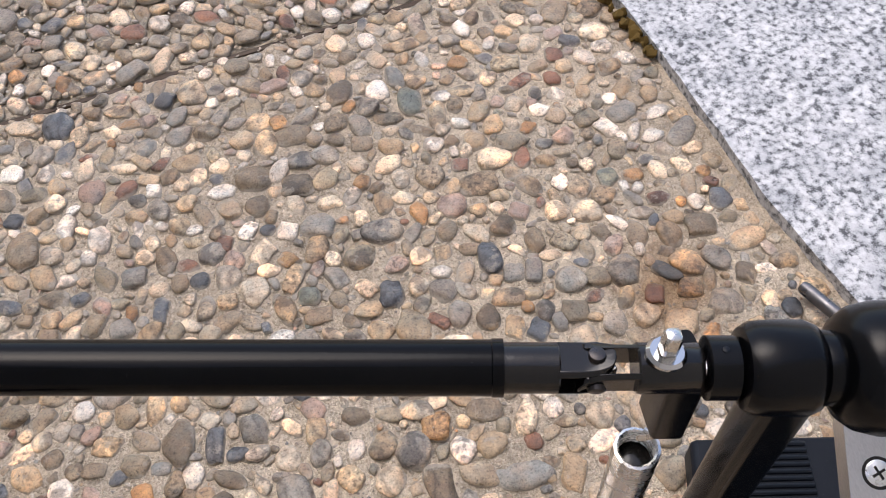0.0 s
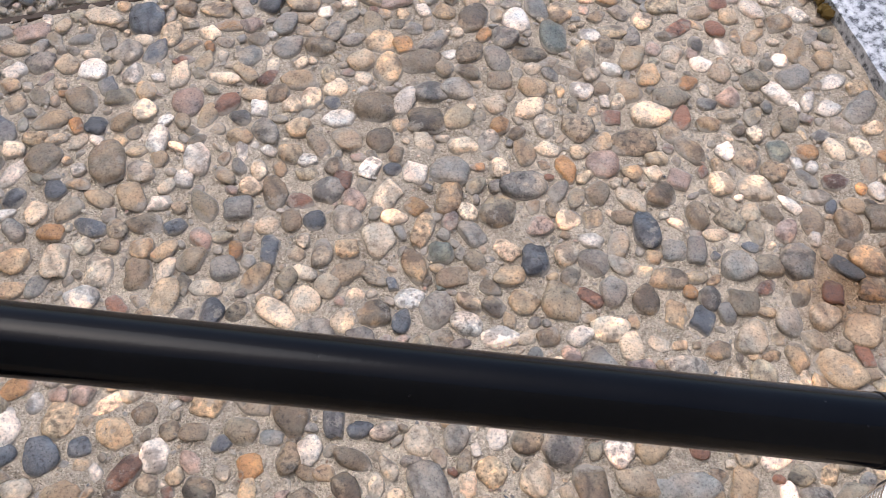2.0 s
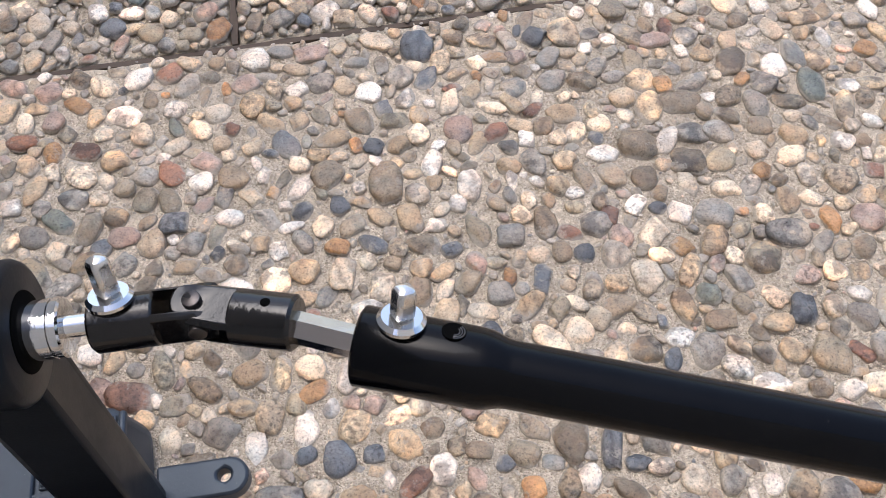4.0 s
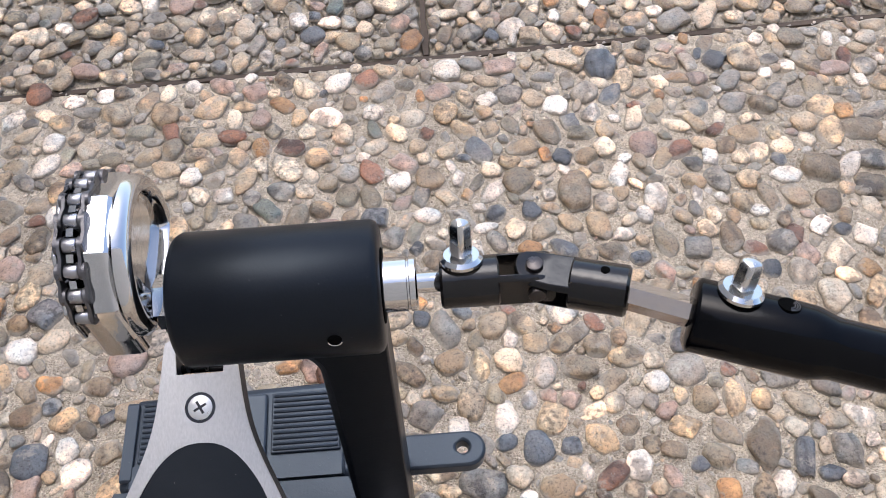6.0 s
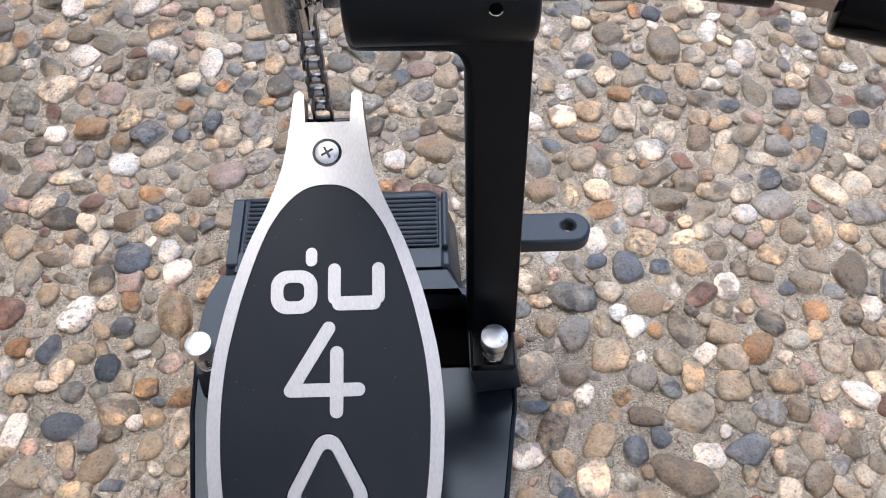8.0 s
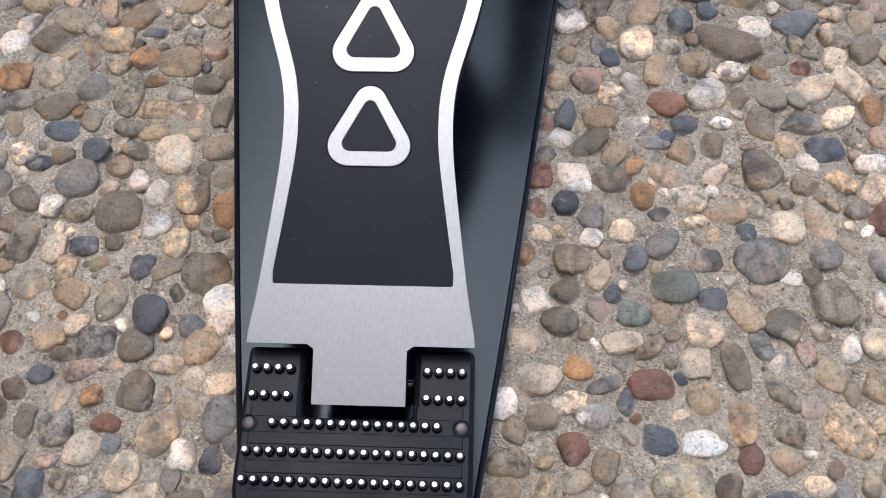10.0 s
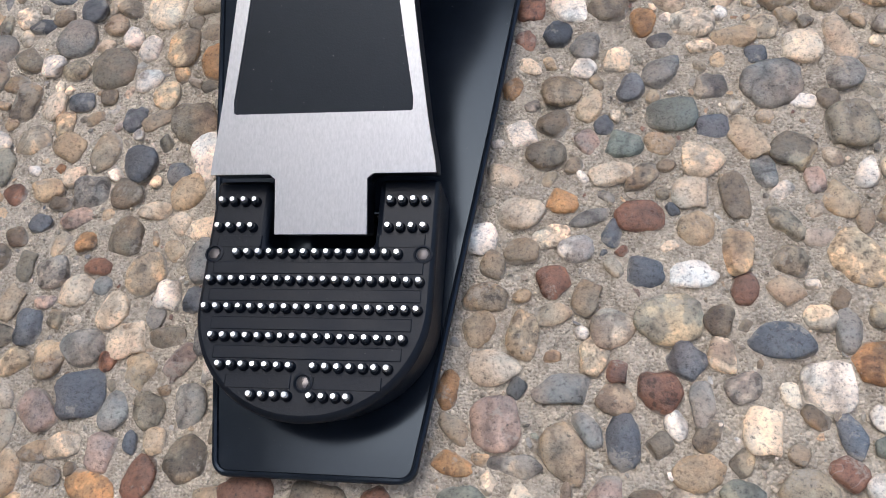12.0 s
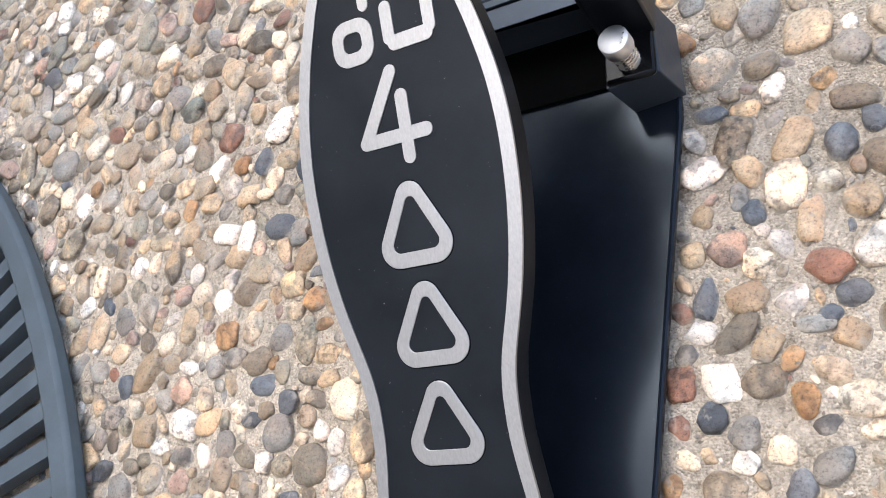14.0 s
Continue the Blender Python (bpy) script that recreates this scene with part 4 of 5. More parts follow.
def hull(circles, steps=12):
    """The outline that wraps three circles (x, y, radius), given anticlockwise."""
    out, n = [], len(circles)
    turns = []
    for i in range(n):
        (ax, ay, ar), (bx, by, br) = circles[i], circles[(i + 1) % n]
        dx, dy = bx - ax, by - ay
        turns.append(math.atan2(dy, dx) - math.acos(max(-1, min(1, (ar - br) / math.hypot(dx, dy)))))
    for i, (x, y, r) in enumerate(circles):
        a0, a1 = turns[i - 1], turns[i]
        a1 = a0 + (a1 - a0) % (2 * math.pi)
        out += [(x + r * math.cos(a), y + r * math.sin(a)) for a in np.linspace(a0, a1, steps)]
    return out


for cx, top, low in ((0.0009, 0.1747, 0.1459), (0.0009, 0.1407, 0.1123), (0.0005, 0.1074, 0.0795)):
    outer = hull([(cx - 0.0070, low + 0.0071, 0.0071), (cx + 0.0070, low + 0.0071, 0.0071), (cx, top - 0.0056, 0.0056)])
    inner = hull([(cx - 0.0064, low + 0.0078, 0.0027), (cx + 0.0064, low + 0.0078, 0.0027), (cx, top - 0.0073, 0.0021)])
    groove = hull([(cx - 0.0070, low + 0.0071, 0.0075), (cx + 0.0070, low + 0.0071, 0.0075), (cx, top - 0.0056, 0.0060)])
    part("triangle", slab([outer, inner], -0.0006, 0.0), M_ALU, board, "raised silver rounded triangle outline", at=BOARD, bevel=0.0002)
    part("groove", slab([groove, outer], -0.0007, -0.00042), M_TUBE, board, at=BOARD)
four, four_lift = bmesh.new(), 0
for a in ((0.0010, 0.2010, -0.0125, 0.1800, 0.0024), (-0.0125, 0.1800, 0.0118, 0.1800, 0.0024), (0.0040, 0.1925, 0.0040, 0.1728, 0.0024)):
    slab([bar(*a)], -0.0006, 0.00005 * four_lift, four)
    four_lift += 1
part("numeral", four, M_ALU, board, "raised silver numeral four", at=BOARD)
# plain shapes where the maker's mark stands
mark = bmesh.new()
slab([round_poly([(-0.0203, at_plane(0.2062)), (-0.0032, at_plane(0.2062)), (-0.0032, at_plane(0.2215)), (-0.0203, at_plane(0.2215))], 0.0062), round_poly([(-0.0157, at_plane(0.2106)), (-0.0080, at_plane(0.2106)), (-0.0080, at_plane(0.2172)), (-0.0157, at_plane(0.2172))], 0.0025)], -0.0006, 0.0, mark)
slab([bar(-0.0055, 0.2248, -0.0055, 0.2275, 0.0021)], -0.0006, 0.0, mark)
part("emblem", mark, M_ALU, board, "raised silver plain ring shape", at=BOARD)
mark = bmesh.new()
for k, b in enumerate((bar(0.0030, 0.2215, 0.0030, 0.2115, 0.0023), bar(0.0192, 0.2215, 0.0192, 0.2115, 0.0023), bar(0.0048, 0.2095, 0.0085, 0.2095, 0.0026), bar(0.0085, 0.2095, 0.0174, 0.2095, 0.0026))):
    slab([b], -0.0006, 0.00002 * k, mark)
part("emblem", mark, M_ALU, board, "raised silver plain forked shape", at=BOARD)


def cross_screw(x, y, r, parent, at, dark=0.0):
    s = part("screw", lathe([(0, r), (0.6, r), (1, r * 0.82)], (x, y, -0.0006), (x, y, 0.0005), 26), M_STUD, parent, "bright cross-head screw", at=at)
    part("screw_ring", lathe([(0, r * 1.22), (1, r * 1.22)], (x, y, -0.0004), (x, y, 0.00012), 26), M_OXIDE, parent, at=at)
    k = bmesh.new()
    for c in (0.5, 0.5 + math.pi / 2):
        dx, dy = r * 0.55 * math.cos(c), r * 0.55 * math.sin(c)
        n_ = Vector((-dy, dx)).normalized() * r * 0.10
        slab([[(x - dx - n_.x, y - dy - n_.y), (x + dx - n_.x, y + dy - n_.y), (x + dx + n_.x, y + dy + n_.y), (x - dx + n_.x, y - dy + n_.y)]], 0.0003, 0.00056 + c * 0.00002, k)
    part("slot", k, M_OXIDE, s, at=at)


cross_screw(0.0, at_plane(0.2645), 0.0046, board, BOARD)
part("fork_pin", rod((-0.0110, 0.2815, 0.1135), (0.0110, 0.2815, 0.1135), 0.0017, 14, 0.0004), M_OXIDE, board)

# base casting and hoop clamp behind the footboard
front = [(-0.066, 0.214), (-0.0695, 0.226), (-0.0665, 0.252), (-0.0615, 0.264), (0.0445, 0.264), (0.052, 0.250), (0.0715, 0.246), (0.0735, 0.214), (0.053, 0.212), (0.053, 0.2545), (-0.050, 0.2545), (-0.050, 0.214)]
def flared(bm, cx, low, high, spread):
    """Widen a block towards its foot."""
    for v in bm.verts:
        v.co.x += math.copysign(spread, v.co.x - cx) * (high - v.co.z) / (high - low)
    return bm


part("base_casting", flared(slab([front], 0.0046, 0.0275), 0.0, 0.0046, 0.0275, 0.003), M_CAST, pedal, "dark grey base casting", bevel=0.003)
part("clamp", flared(slab([[(-0.0600, 0.2645), (-0.0595, 0.302), (-0.0555, 0.3095), (0.037, 0.3120), (0.0430, 0.306), (0.0455, 0.2645)]], 0.0005, 0.0265), -0.008, 0.0005, 0.0265, 0.006), M_CAST, pedal, "hoop clamp with ribbed rubber pads", bevel=0.003)
# thin black sheet, painted as the shade of the gap under the footboard
part("inner_web", box(-0.0495, 0.0560, 0.2255, 0.2550, 0.0046, 0.0065), M_HOLE_SHADE, pedal, "black sheet painting the shade inside the casting")
part("under_plate", box(-0.0560, 0.0600, 0.2352, 0.2620, 0.0006, 0.0045), M_GLOSS, pedal)
part("clamp_step", box(-0.0560, 0.0425, 0.2650, 0.2755, 0.0262, 0.0285), M_CAST, pedal, bevel=0.0012)
part("clamp_ridge", box(0.0418, 0.0450, 0.2755, 0.3075, 0.0255, 0.0300), M_CAST, pedal, bevel=0.0012)
for x0, x1 in ((-0.0525, -0.0285), (0.0085, 0.0405)):
    pad = part("clamp_pad", box(x0, x1, 0.277, 0.3065, 0.0262, 0.0280), M_CAST, pedal, bevel=0.0006)
    rib = mesh_of(rod((x0 + 0.001, 0, 0), (x1 - 0.001, 0, 0), 0.0009, 8, 0.0003), "rib", M_CAST)
    for i in range(11):
        part("rib", rib, None, pad, at=pose(0, 0.2790 + i * 0.0026, 0.0282))
for x0, x1 in ((-0.0595, -0.0540), (-0.0265, 0.0065)):
    part("clamp_ridge", box(x0, x1, 0.268, 0.3065, 0.0262, 0.0292), M_CAST, pedal, bevel=0.0012)
for x in (-0.0612, 0.0635):
    b = part("spur_bolt", rod((x, 0.2195, 0.0405), (x, 0.2195, 0.0472), 0.0057, 28, 0.0003), M_STUD, pedal, "chrome spur bolt with spring")
    part("shank", rod((x, 0.2195, 0.005), (x, 0.2195, 0.041), 0.0029, 16, 0.0004), M_STEEL, b)
    part("spring", coil((x, 0.2195, 0.0275), (0, 0, 1), 0.0128, 0.0040, 6.5, 0.0008), M_STEEL, b)
part("bolt_block", box(0.0535, 0.0728, 0.2120, 0.2465, 0.0275, 0.0305), M_GLOSS, pedal, bevel=0.0015)

# post, hub and lug
AX_Y, AX_Z = 0.261, 0.201
post = bmesh.new()
prof = [(0.0738, 0.200), (0.0738, 0.026), (0.0525, 0.026), (0.0525, 0.172)] + [(0.0525 - 0.006 * (1 - math.cos(a)), 0.172 + 0.0105 * math.sin(a)) for a in np.linspace(0.15, math.pi / 2, 9)] + [(0.0165, 0.1835), (0.0165, 0.200)]
slab([prof], -0.0105, 0.0105, post)
for v in post.verts:
    x, z, d = v.co
    v.co = Vector((x, AX_Y + d - 0.12 * (AX_Z - z), z))
part("post", post, M_BLACK, pedal, "black cast upright", bevel=0.003)
hub = part("hub", rod((0.0175, AX_Y, AX_Z), (0.0742, AX_Y, AX_Z), 0.0190, 56, 0.0022), M_BLACK, pedal, "black powder-coated bearing housing")
# bore and vent hole are uncut: black discs carry their inner shade
part("bore", rod((0.0739, AX_Y, AX_Z), (0.0746, AX_Y, AX_Z), 0.0108, 32, 0.0002), M_HOLE_SHADE, hub)
part("vent_hole", rod((0.0612, AX_Y - 0.0176, AX_Z + 0.0044), (0.0612, AX_Y - 0.0187, AX_Z + 0.0047), 0.0020, 16, 0.0002), M_HOLE_SHADE, hub)
part("hole_edge", pipe([(0.0612 + 0.0020 * math.cos(a), AX_Y - 0.0186 + 0.0005 * math.sin(a), AX_Z + 0.0047 + 0.0019 * math.sin(a)) for a in np.linspace(math.pi * 1.1, math.pi * 1.9, 8)], 0.00025, 6), M_STEEL, hub, "pale steel arc along the lower edge of the hole")
lug = [(0.070, 0.2505), (0.0975, 0.2505)] + [(0.0975 + 0.0074 * math.sin(a), 0.2579 - 0.0074 * math.cos(a)) for a in np.linspace(0.1, math.pi - 0.1, 12)] + [(0.0975, 0.2653), (0.070, 0.2653)]
hole = [(0.0955 + 0.0026 * math.cos(a), 0.2585 + 0.0026 * math.sin(a)) for a in np.linspace(0, 2 * math.pi, 16, endpoint=False)]
part("spring_lug", slab([lug, hole], 0.0620, 0.0705), M_CAST, pedal, "black lug with a round hole", bevel=0.0012)

# shaft, sprocket and chain
shaft = part("shaft", rod((-0.004, AX_Y, AX_Z), (0.096, AX_Y, AX_Z), 0.0030, 24, 0.0003), M_CHROME, pedal, "chrome round shaft")
part("bushing", lathe([(0, 0.0078), (0.70, 0.0078), (0.72, 0.0074), (0.77, 0.0074), (0.79, 0.0079), (0.95, 0.0079), (1.0, 0.0072), (1.0, 0.0028)], (0.0742, AX_Y, AX_Z), (0.0840, AX_Y, AX_Z), 36), M_CHROME, shaft, smooth=30)
part("nut", hexagon((0.0110, AX_Y, AX_Z), (0.0178, AX_Y, AX_Z), 0.0078, 0.0004), M_CHROME, shaft)
WY, WZ = 0.2715, 0.2095
def turned(profile, segs, x_to_share=0.02):
    """A wheel about the sprocket's axis from (x, radius) pairs."""
    return lathe([(x / x_to_share, r) for x, r in profile], (0, WY, WZ), (x_to_share, WY, WZ), segs)


wheel = turned([(-0.0058, 0.006), (-0.0058, 0.0190), (0.0004, 0.0190), (0.0016, 0.0205), (0.0074, 0.0205), (0.0074, 0.004)], 40)
flange_out = turned([(-0.0076, 0.008), (-0.0076, 0.0226), (-0.0072, 0.0236), (-0.0062, 0.0236), (-0.0058, 0.0228), (-0.0058, 0.008)], 9)
flange_in = turned([(0.0003, 0.008), (0.0003, 0.0230), (0.0007, 0.0238), (0.0058, 0.0236), (0.0070, 0.0226), (0.0072, 0.008)], 9)
ring = lathe([(0.0, 0.0222), (0.12, 0.0230), (0.45, 0.0229), (0.8, 0.0219), (1.0, 0.0206), (1.0, 0.0192), (0.85, 0.0181), (0.35, 0.0172), (0.3, 0.006)], (0.0072, WY, WZ), (0.0116, WY, WZ), 48)
for v in ring.verts:
    v.co.z = max(v.co.z, WZ - 0.008 + (v.co.z - WZ + 0.008) * 0.2)
for body, flat in ((wheel, 0.008), (flange_out, 0.005), (flange_in, 0.010)):
    for v in body.verts:
        dz = v.co.z - WZ
        if dz < -flat:
            v.co.z = WZ - flat + (dz + flat) * 0.16
sprocket = part("sprocket", wheel, M_WHEEL, pedal, "polished chrome sprocket wheel", smooth=30)
part("flange", flange_out, M_CHROME, sprocket, "faceted chrome flange", smooth=14, bevel=0.0003)
part("flange", flange_in, M_CHROME, sprocket, "faceted chrome flange", smooth=14, bevel=0.0003)
part("wheel_ring", ring, M_CHROME, sprocket, "polished dished chrome rim", smooth=50)
part("cam_block", slab([round_poly([(-0.0066, 0.2500), (0.0070, 0.2500), (0.0070, 0.2660), (-0.0066, 0.2660)], 0.003, 5)], 0.1915, 0.2120), M_WHEEL, sprocket, bevel=0.0015)


def chain_link(inset):
    bm = bmesh.new()
    for sx in (-1, 1):
        bar2 = [(0.0033 + 0.0023 * math.cos(a), 0.0023 * math.sin(a)) for a in np.linspace(-1.57, 1.57, 7)] + [(0.0, 0.0013)] + [(-0.0033 + 0.0023 * math.cos(a), 0.0023 * math.sin(a)) for a in np.linspace(1.57, 4.71, 7)] + [(0.0, -0.0013)]
        k = slab([bar2], 0.0, 0.0009)
        for v in k.verts:
            v.co = Vector((sx * (0.0021 - inset + v.co.z), v.co.x, v.co.y))
        me = bpy.data.meshes.new("tmp")
        k.to_mesh(me)
        k.free()
        bm.from_mesh(me)
        bpy.data.meshes.remove(me)
    for y in (-0.0033, 0.0033):
        rod((-0.0034, y, 0), (0.0034, y, 0), 0.0011, 10, 0.0003, bm)
    return mesh_of(bm, "chain_link", M_CHAIN)


LINKS = (chain_link(0.0), chain_link(-0.00085))
ROLLER = mesh_of(rod((-0.0019, 0, 0), (0.0019, 0, 0), 0.0020, 16, 0.0004), "roller", M_ROLLER)
TOOTH = mesh_of(slab([[(-0.0009, -0.0011), (0.0009, -0.0011), (0.0009, 0.0011), (-0.0009, 0.0011)]], -0.0036, 0.0010), "tooth", M_CHROME)
CH_R, CH_X, LP = 0.0226, -0.0027, 0.0066
path = []
a = radians(164)
while a > radians(8):
    path.append((WY + CH_R * math.cos(a), WZ + CH_R * math.sin(a)))
    a -= LP / CH_R
end = Vector((0.2815, 0.1175))
p = Vector(path[-1])
d = (end - p).normalized()
while (end - p).length > LP * 0.5:
    p = p + d * LP
    path.append((p.x, p.y))
for i, ((y0, z0), (y1, z1)) in enumerate(zip(path, path[1:])):
    hang_x = CH_X + 0.0010 * (i / len(path)) + (0.0 if i % 2 else 0.00004)
    if i < 9:
        part("tooth", TOOTH, None, sprocket, at=pose(CH_X, (y0 + y1) / 2, (z0 + z1) / 2, math.degrees(math.atan2(z1 - z0, y1 - y0))))
    part("roller", ROLLER, None, sprocket, at=pose(hang_x, y0, z0))
    part("chain_link", LINKS[i % 2], None, sprocket, at=pose(hang_x, (y0 + y1) / 2, (z0 + z1) / 2, math.degrees(math.atan2(z1 - z0, y1 - y0))))

# ---------------------------------------------------------------- connecting rod between the two pedals
linkage = thing("connecting_rod", (0.2, 0.22, 0.19), "satin black connecting rod with universal joints and drum-key screws", "drum hardware")


def drum_screw(base, up, parent, head=0.0116):
    """Square-headed drum-key screw with its washer-like collar."""
    b, u = Vector(base), Vector(up).normalized()
    col = part("key_screw", lathe([(0, 0.0048), (0.25, 0.0060), (0.6, 0.0060), (1, 0.0050)], b, b + u * 0.0026, 30), M_CHROME, parent, "chrome square-head key screw")
    part("key_head", lathe([(0, 0.0036), (0.80, 0.0036), (0.92, 0.0031), (1, 0.0020)], b + u * 0.0024, b + u * head, 4), M_STEEL, col, bevel=0.0011)


def yoke(a, pivot, r, parent, flip, name="joint_yoke"):
    """A forked half of a universal joint: a round body with two cheeks."""
    a, pv = Vector(a), Vector(pivot)
    ln = (pv - a).length
    q = (pv - a).to_track_quat("X", "Z").to_matrix().to_4x4()
    at = Matrix.Translation(a) @ q @ pose(0, 0, 0, flip)
    y = part(name, lathe([(0, r - 0.0008), (0.05, r), (0.97, r), (1, r - 0.0005)], (0, 0, 0), (ln * 0.62, 0, 0), 32), M_OXIDE, parent, "blackened steel joint yoke", at=at)
    for sgn in (-1, 1):
        cheek = slab([[(ln * 0.5, -r * 0.92), (ln * 0.82, -r * 0.90)] + [(ln * 1.0 + r * 0.74 * math.sin(k), -r * 0.80 * math.cos(k)) for k in np.linspace(0.0, math.pi, 10)] + [(ln * 0.82, r * 0.90), (ln * 0.5, r * 0.92)]], 0, r * 0.42)
        for v in cheek.verts:
            v.co.z = sgn * (r * 0.52 + v.co.z)
            bulge = math.hypot(v.co.y, v.co.z)
            if bulge > r:
                v.co.y, v.co.z = v.co.y * r / bulge, v.co.z * r / bulge
        c = part("cheek", cheek, M_OXIDE, y, at=at, bevel=0.0006)
        part("pivot_pin", rod((ln, 0, sgn * r * 0.30), (ln, 0, sgn * r * 0.97), r * 0.33, 18, 0.0002), M_PIN, y, at=at)
    return y


U0, UP, U1 = (0.0905, 0.2605, 0.2005), (0.1172, 0.2598, 0.2015), (0.1420, 0.2515, 0.2040)
TA, TB = Vector((0.1560, 0.2425, 0.2062)), Vector((0.3811, 0.1610, 0.1985))
TD = (TB - TA).normalized()
j = yoke(U0, UP, 0.0073, linkage, 80)
drum_screw((0.0967, 0.2632, 0.2070), (0, 0.40, 0.92), j, 0.0142)
j = yoke(U1, UP, 0.0073, linkage, 2)
# black disc painted as the shade of a small hole
part("set_screw_hole", rod((0.1352, 0.2551, 0.2098), (0.1352, 0.2553, 0.21065), 0.0013, 14, 0.0001), M_HOLE_SHADE, j)
part("cross", box(0.1135, 0.1208, 0.2562, 0.2634, 0.1980, 0.2050), M_OXIDE, linkage, bevel=0.0006)
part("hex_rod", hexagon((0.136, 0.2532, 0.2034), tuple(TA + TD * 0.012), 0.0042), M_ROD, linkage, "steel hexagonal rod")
tube = part("tube", lathe([(0, 0.0084), (0.003, 0.0098), (0.005, 0.0101), (0.125, 0.0101), (0.135, 0.0099), (0.152, 0.0087), (0.16, 0.0084), (0.985, 0.0084), (0.986, 0.0087), (1.0, 0.0087)], TA, TB, 48), M_TUBE, linkage, "long satin black steel tube")
NUP = (Vector((0, 0, 1)) - TD * TD.z).normalized()
NSIDE = TD.cross(NUP)
drum_screw(TA + TD * 0.0105 + (NUP - NSIDE * 0.42).normalized() * 0.0096, NUP - NSIDE * 0.42, tube)
hp = TA + TD * 0.0232
hu = (NUP - NSIDE * 0.45).normalized()
# uncut hole: its shade is a black disc just above the tube
thread = part("threaded_hole", lathe([(0, 0.0030), (1, 0.0030)], hp + hu * 0.0090, hp + hu * 0.01025, 24), M_HOLE_SHADE, tube, "black disc painting the shade of a threaded hole")
for k in range(3):
    part("thread", pipe([hp + hu * (0.01030 - 0.00004 * k) + TD * ((0.0026 - 0.0006 * k) * math.cos(a)) + TD.cross(hu) * ((0.0026 - 0.0006 * k) * math.sin(a)) for a in np.linspace(-0.9, 1.5, 10)], 0.00013, 5), M_CHAIN, thread)
P2 = TB + TD * 0.0270
j = yoke(TB - TD * 0.001, P2, 0.0076, linkage, -8)
E2 = P2 + TD * 0.031
j = yoke(E2, P2, 0.0076, linkage, -98)
drum_screw(P2 + TD * 0.0195 + (NUP - NSIDE * 0.05).normalized() * 0.0070, NUP - NSIDE * 0.10 + TD * 0.05, j)
part("cross", box(-0.0048, 0.0048, -0.0045, 0.0045, -0.0045, 0.0045), M_STEEL, linkage, at=Matrix.Translation(P2), bevel=0.0005)

# ---------------------------------------------------------------- primary pedal at the far end of the rod
main = thing("drum_pedal", (0.51, 0.13, 0.0), "black bass drum pedal with return spring beside granite slab", "drum pedal")
A2 = E2 + TD * 0.0005
part("shaft", rod(E2 - TD * 0.006, E2 + TD * 0.075, 0.0042, 6, 0.0003), M_CHROME, main)
part("collar", lathe([(0, 0.0085), (0.05, 0.0096), (0.95, 0.0096), (1, 0.0085)], A2 + TD * 0.0005, A2 + TD * 0.0098, 36), M_GLOSS, main, "black collar with grub screw")
gs = A2 + TD * 0.0050 + (NUP - NSIDE * 0.1).normalized() * 0.0093
part("grub_screw", rod(gs, gs + NUP * 0.0006, 0.0011, 12, 0.0001), M_RUBBER, main)
part("rocker_hub", lathe([(0, 0.009), (0.04, 0.0121), (0.16, 0.0138), (0.4, 0.0143), (0.8, 0.0143), (0.94, 0.0130), (1, 0.011)], A2 + TD * 0.0103, A2 + TD * 0.0340, 44), M_GLOSS, main, "rounded black rocker hub")
part("bearing_housing", lathe([(0, 0.012), (0.04, 0.0158), (0.12, 0.0184), (0.25, 0.0199), (1, 0.0202)], A2 + TD * 0.0385, A2 + TD * 0.0850, 44), M_GLOSS, main, "rounded black bearing housing")
part("neck", rod(A2 + TD * 0.033, A2 + TD * 0.040, 0.0112, 24, 0.0005), M_GLOSS, main)
# spring lever, hook and spring
SP = Vector((0.4350, 0.1530, 0.0))
part("spring_lever", slab([round_poly([(0.4275, 0.1410), (0.4385, 0.1370), (0.4395, 0.1540), (0.4300, 0.1560)], 0.002, 4)], 0.150, 0.1965), M_GLOSS, main, bevel=0.002)
part("spring_hook", pipe([SP + Vector((0.004, 0.000, 0.152)), SP + Vector((0.0045, -0.003, 0.140)), SP + Vector((0.0035, -0.004, 0.130)), SP + Vector((0.001, -0.003, 0.124)), SP + Vector((-0.001, 0.0, 0.118))], 0.0013, 8), M_STEEL, main)
part("spring_hook", pipe([SP + Vector((0.0065, 0.001, 0.152)), SP + Vector((0.007, -0.002, 0.142)), SP + Vector((0.0055, -0.003, 0.133)), SP + Vector((0.003, -0.003, 0.127))], 0.0013, 8), M_STEEL, main)
part("return_spring", coil(SP + Vector((0, 0, 0.028)), (0, 0, 1), 0.080, 0.0082, 36, 0.00118), M_STEEL, main, "close-wound steel return spring")
part("spring_core", rod(SP + Vector((0, 0, 0.026)), SP + Vector((0, 0, 0.097)), 0.0070, 20, 0.0005), M_OXIDE, main)
part("spring_rod", rod(SP + Vector((0, 0, 0.002)), SP + Vector((0, 0, 0.03)), 0.0030, 14, 0.0005), M_STEEL, main)
# upright, base and ribbed clamp
up = bmesh.new()
slab([round_poly([(0.4500, 0.1240), (0.4650, 0.1190), (0.4690, 0.1360), (0.4540, 0.1410)], 0.004, 5)], 0.02, 0.192, up)
part("post", up, M_GLOSS, main, "black cast upright", bevel=0.002)
up2 = bmesh.new()
slab([round_poly([(0.5330, 0.0940), (0.5480, 0.0890), (0.5520, 0.1090), (0.5370, 0.1140)], 0.004, 5)], 0.02, 0.186, up2)
part("post", up2, M_GLOSS, main, "black cast upright", bevel=0.002)
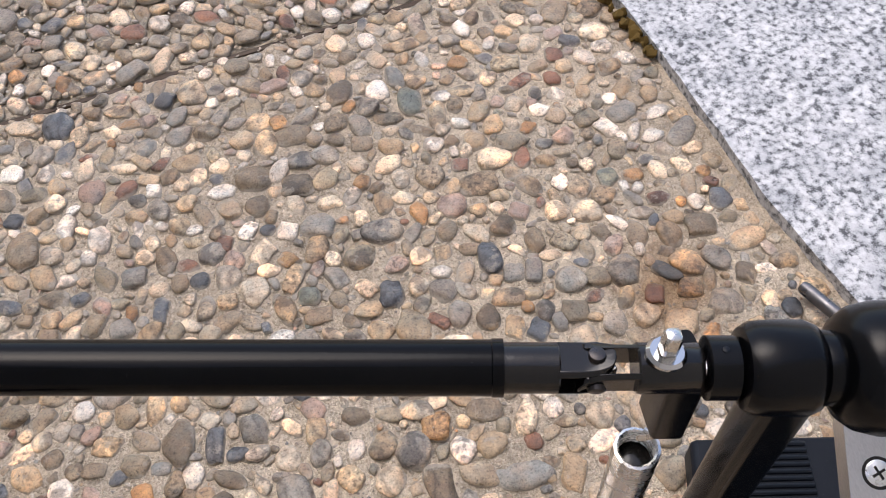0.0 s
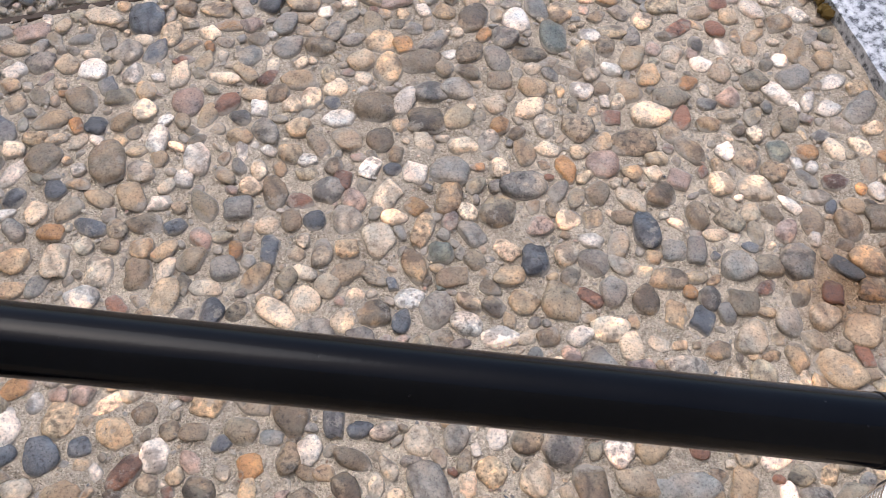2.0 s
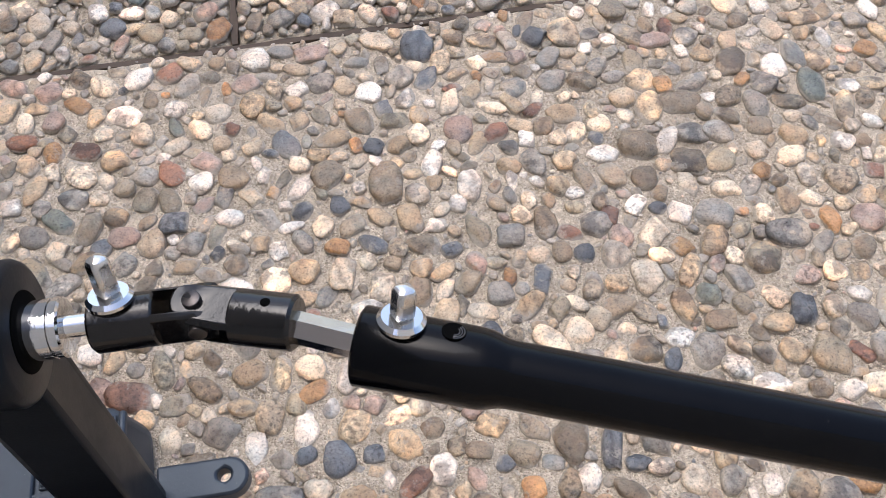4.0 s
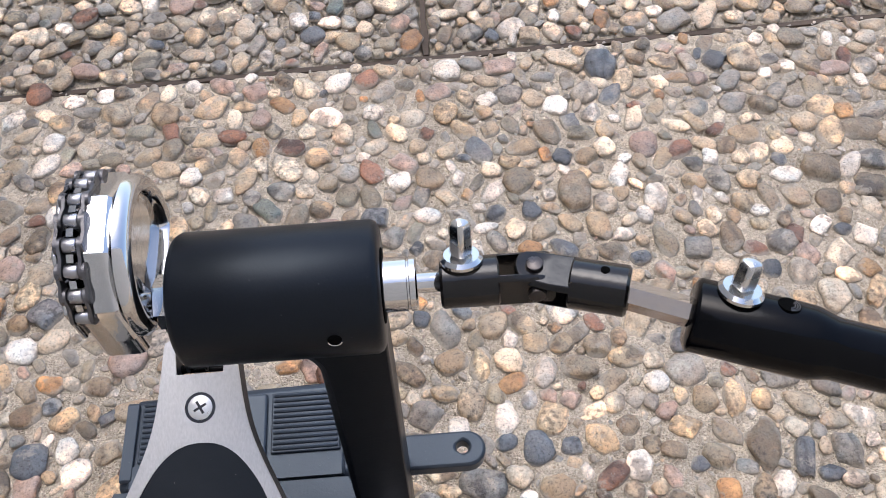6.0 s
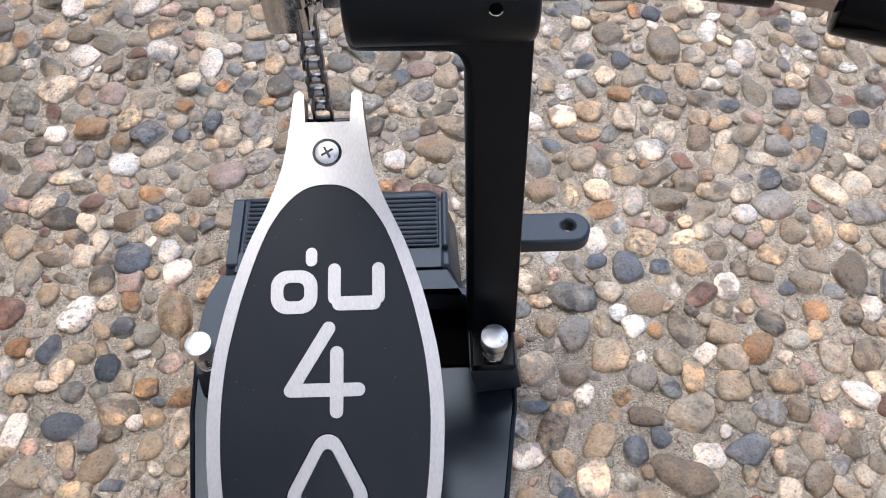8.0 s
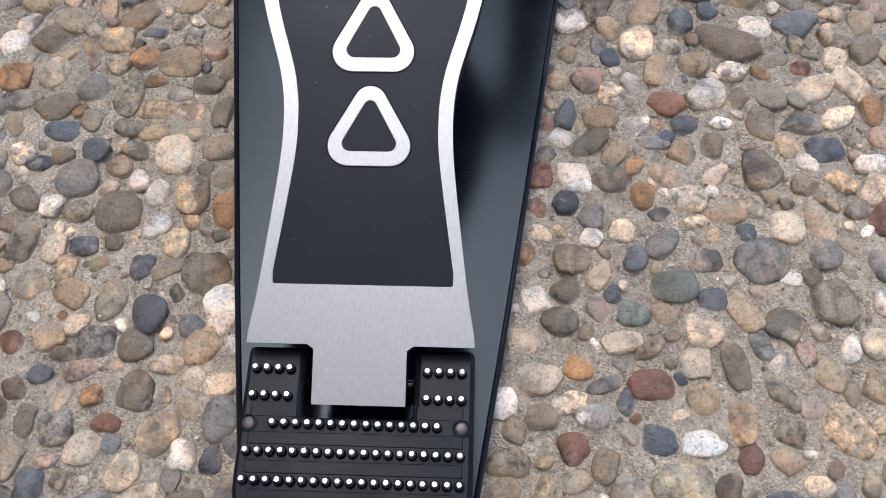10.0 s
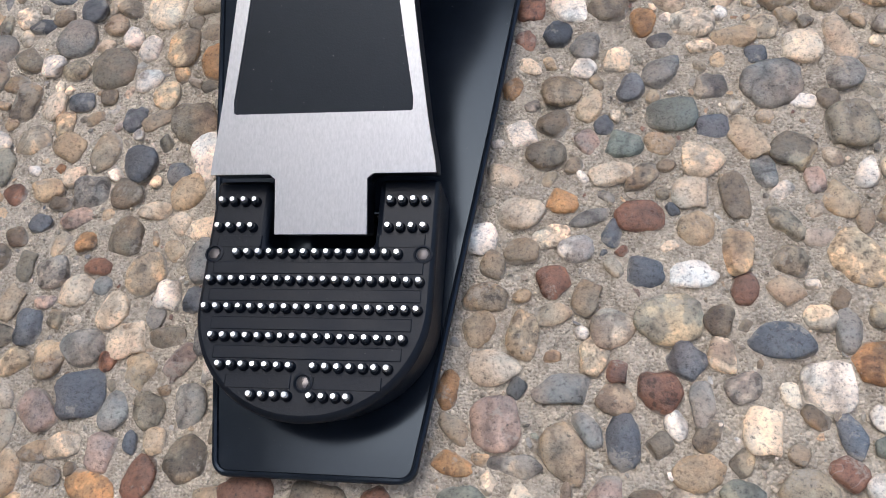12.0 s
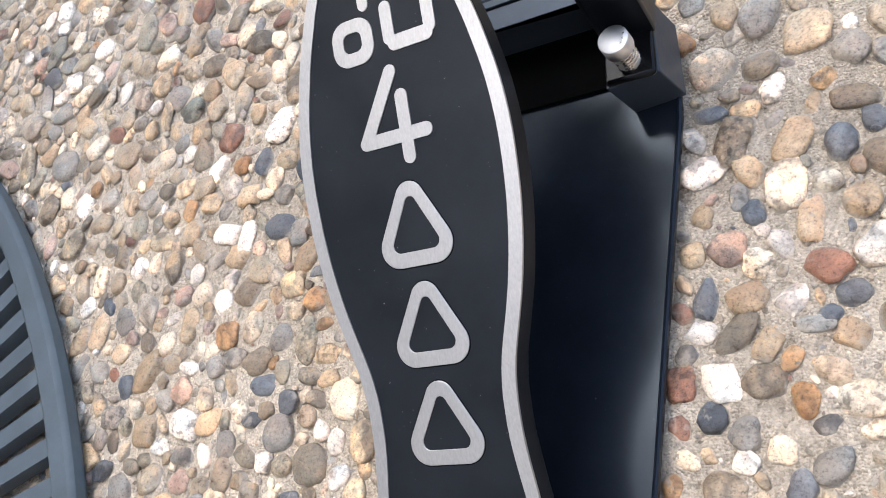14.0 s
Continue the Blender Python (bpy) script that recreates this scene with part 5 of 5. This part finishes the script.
T2 = pose(0.512, 0.118, 0.0, 0, 0, -19.2)
part("base_plate", slab([[(-0.045, -0.16), (0.068, -0.16), (0.078, 0.02), (-0.050, 0.02)]], 0.0008, 0.0045), M_PLATE, main, "black steel base plate", at=T2, bevel=0.0008)
part("base_casting", slab([[(-0.046, -0.012), (0.076, -0.012), (0.072, 0.045), (-0.042, 0.045)]], 0.0046, 0.024), M_RUBBER, main, "dark grey base casting", at=T2, bevel=0.003)
pad = part("clamp_pad", box(-0.022, 0.012, 0.004, 0.042, 0.0238, 0.0265), M_RUBBER, main, at=T2, bevel=0.0008)
rib = mesh_of(rod((-0.021, 0, 0), (0.011, 0, 0), 0.0012, 8, 0.0003), "rib", M_RUBBER)
for i in range(11):
    part("rib", rib, None, pad, at=T2 @ pose(0, 0.006 + i * 0.0034, 0.0268))
# footboard end of this pedal, seen from above past the housing
B2 = pose(0.5175, 0.1160, 0.1130, 18.8, 0, -19.2)
part("footboard", slab([round_poly([(-0.0170, -0.065), (0.0300, -0.065), (0.0260, 0.016), (-0.0136, 0.016)], 0.003, 4)], -0.010, 0.0), M_ALU, main, "brushed silver footboard end", at=B2, bevel=0.0006)
cross_screw(-0.0034, -0.0057, 0.0050, main, B2)
part("chain_pin", rod((0.5195, 0.1285, 0.118), (0.5225, 0.1305, 0.134), 0.0042, 18, 0.0008), M_STEEL, main, "worn brassy chain pin")
part("spur_rod", lathe([(0, 0.0030), (0.04, 0.0040), (1, 0.0040)], (0.5965, 0.2390, 0.0052), (0.6150, 0.1800, 0.0062), 20), M_CHAIN, main, "grey steel spur rod")
part("spur_clamp", box(0.598, 0.622, 0.158, 0.186, 0.0015, 0.018), M_RUBBER, main, bevel=0.002)
part("spur_arm", box(0.575, 0.602, 0.150, 0.170, 0.0045, 0.013), M_RUBBER, main, bevel=0.002)

# ---------------------------------------------------------------- open rubber mat
MC, MR = Vector((-0.752, -0.110)), 0.537
mat_ob = thing("door_mat", (-0.40, 0.16, 0.0), "grey open-slotted rubber door mat on the pebbles", "door mat")


def sector(r0, r1, t0, t1, z0, z1, steps=60):
    pts = [(MC.x + r1 * math.cos(t), MC.y + r1 * math.sin(t)) for t in np.linspace(t0, t1, steps)] + [(MC.x + r0 * math.cos(t), MC.y + r0 * math.sin(t)) for t in np.linspace(t1, t0, steps)]
    return slab([pts], z0, z1)


part("edge_band", sector(MR - 0.017, MR, 0.1, 1.2, 0.001, 0.0125), M_MAT, mat_ob, "smooth grey rubber border", bevel=0.003)
part("inner_band", sector(MR - 0.125, MR - 0.105, 0.1, 1.2, 0.001, 0.0115), M_MAT, mat_ob, bevel=0.002)
slat_bm = slab([round_poly([(-0.0052, -0.050), (0.0052, -0.050), (0.0052, 0.050), (-0.0052, 0.050)], 0.001, 3)], 0.001, 0.0112)
slat = mesh_of(slat_bm, "slat", M_MAT)
for i in range(25):
    t = 0.12 + i * 0.0430
    c = MC + Vector((math.cos(t), math.sin(t))) * (MR - 0.060)
    part("slat", slat, None, mat_ob, at=pose(c.x, c.y, 0, 0, 0, math.degrees(t) - 94))
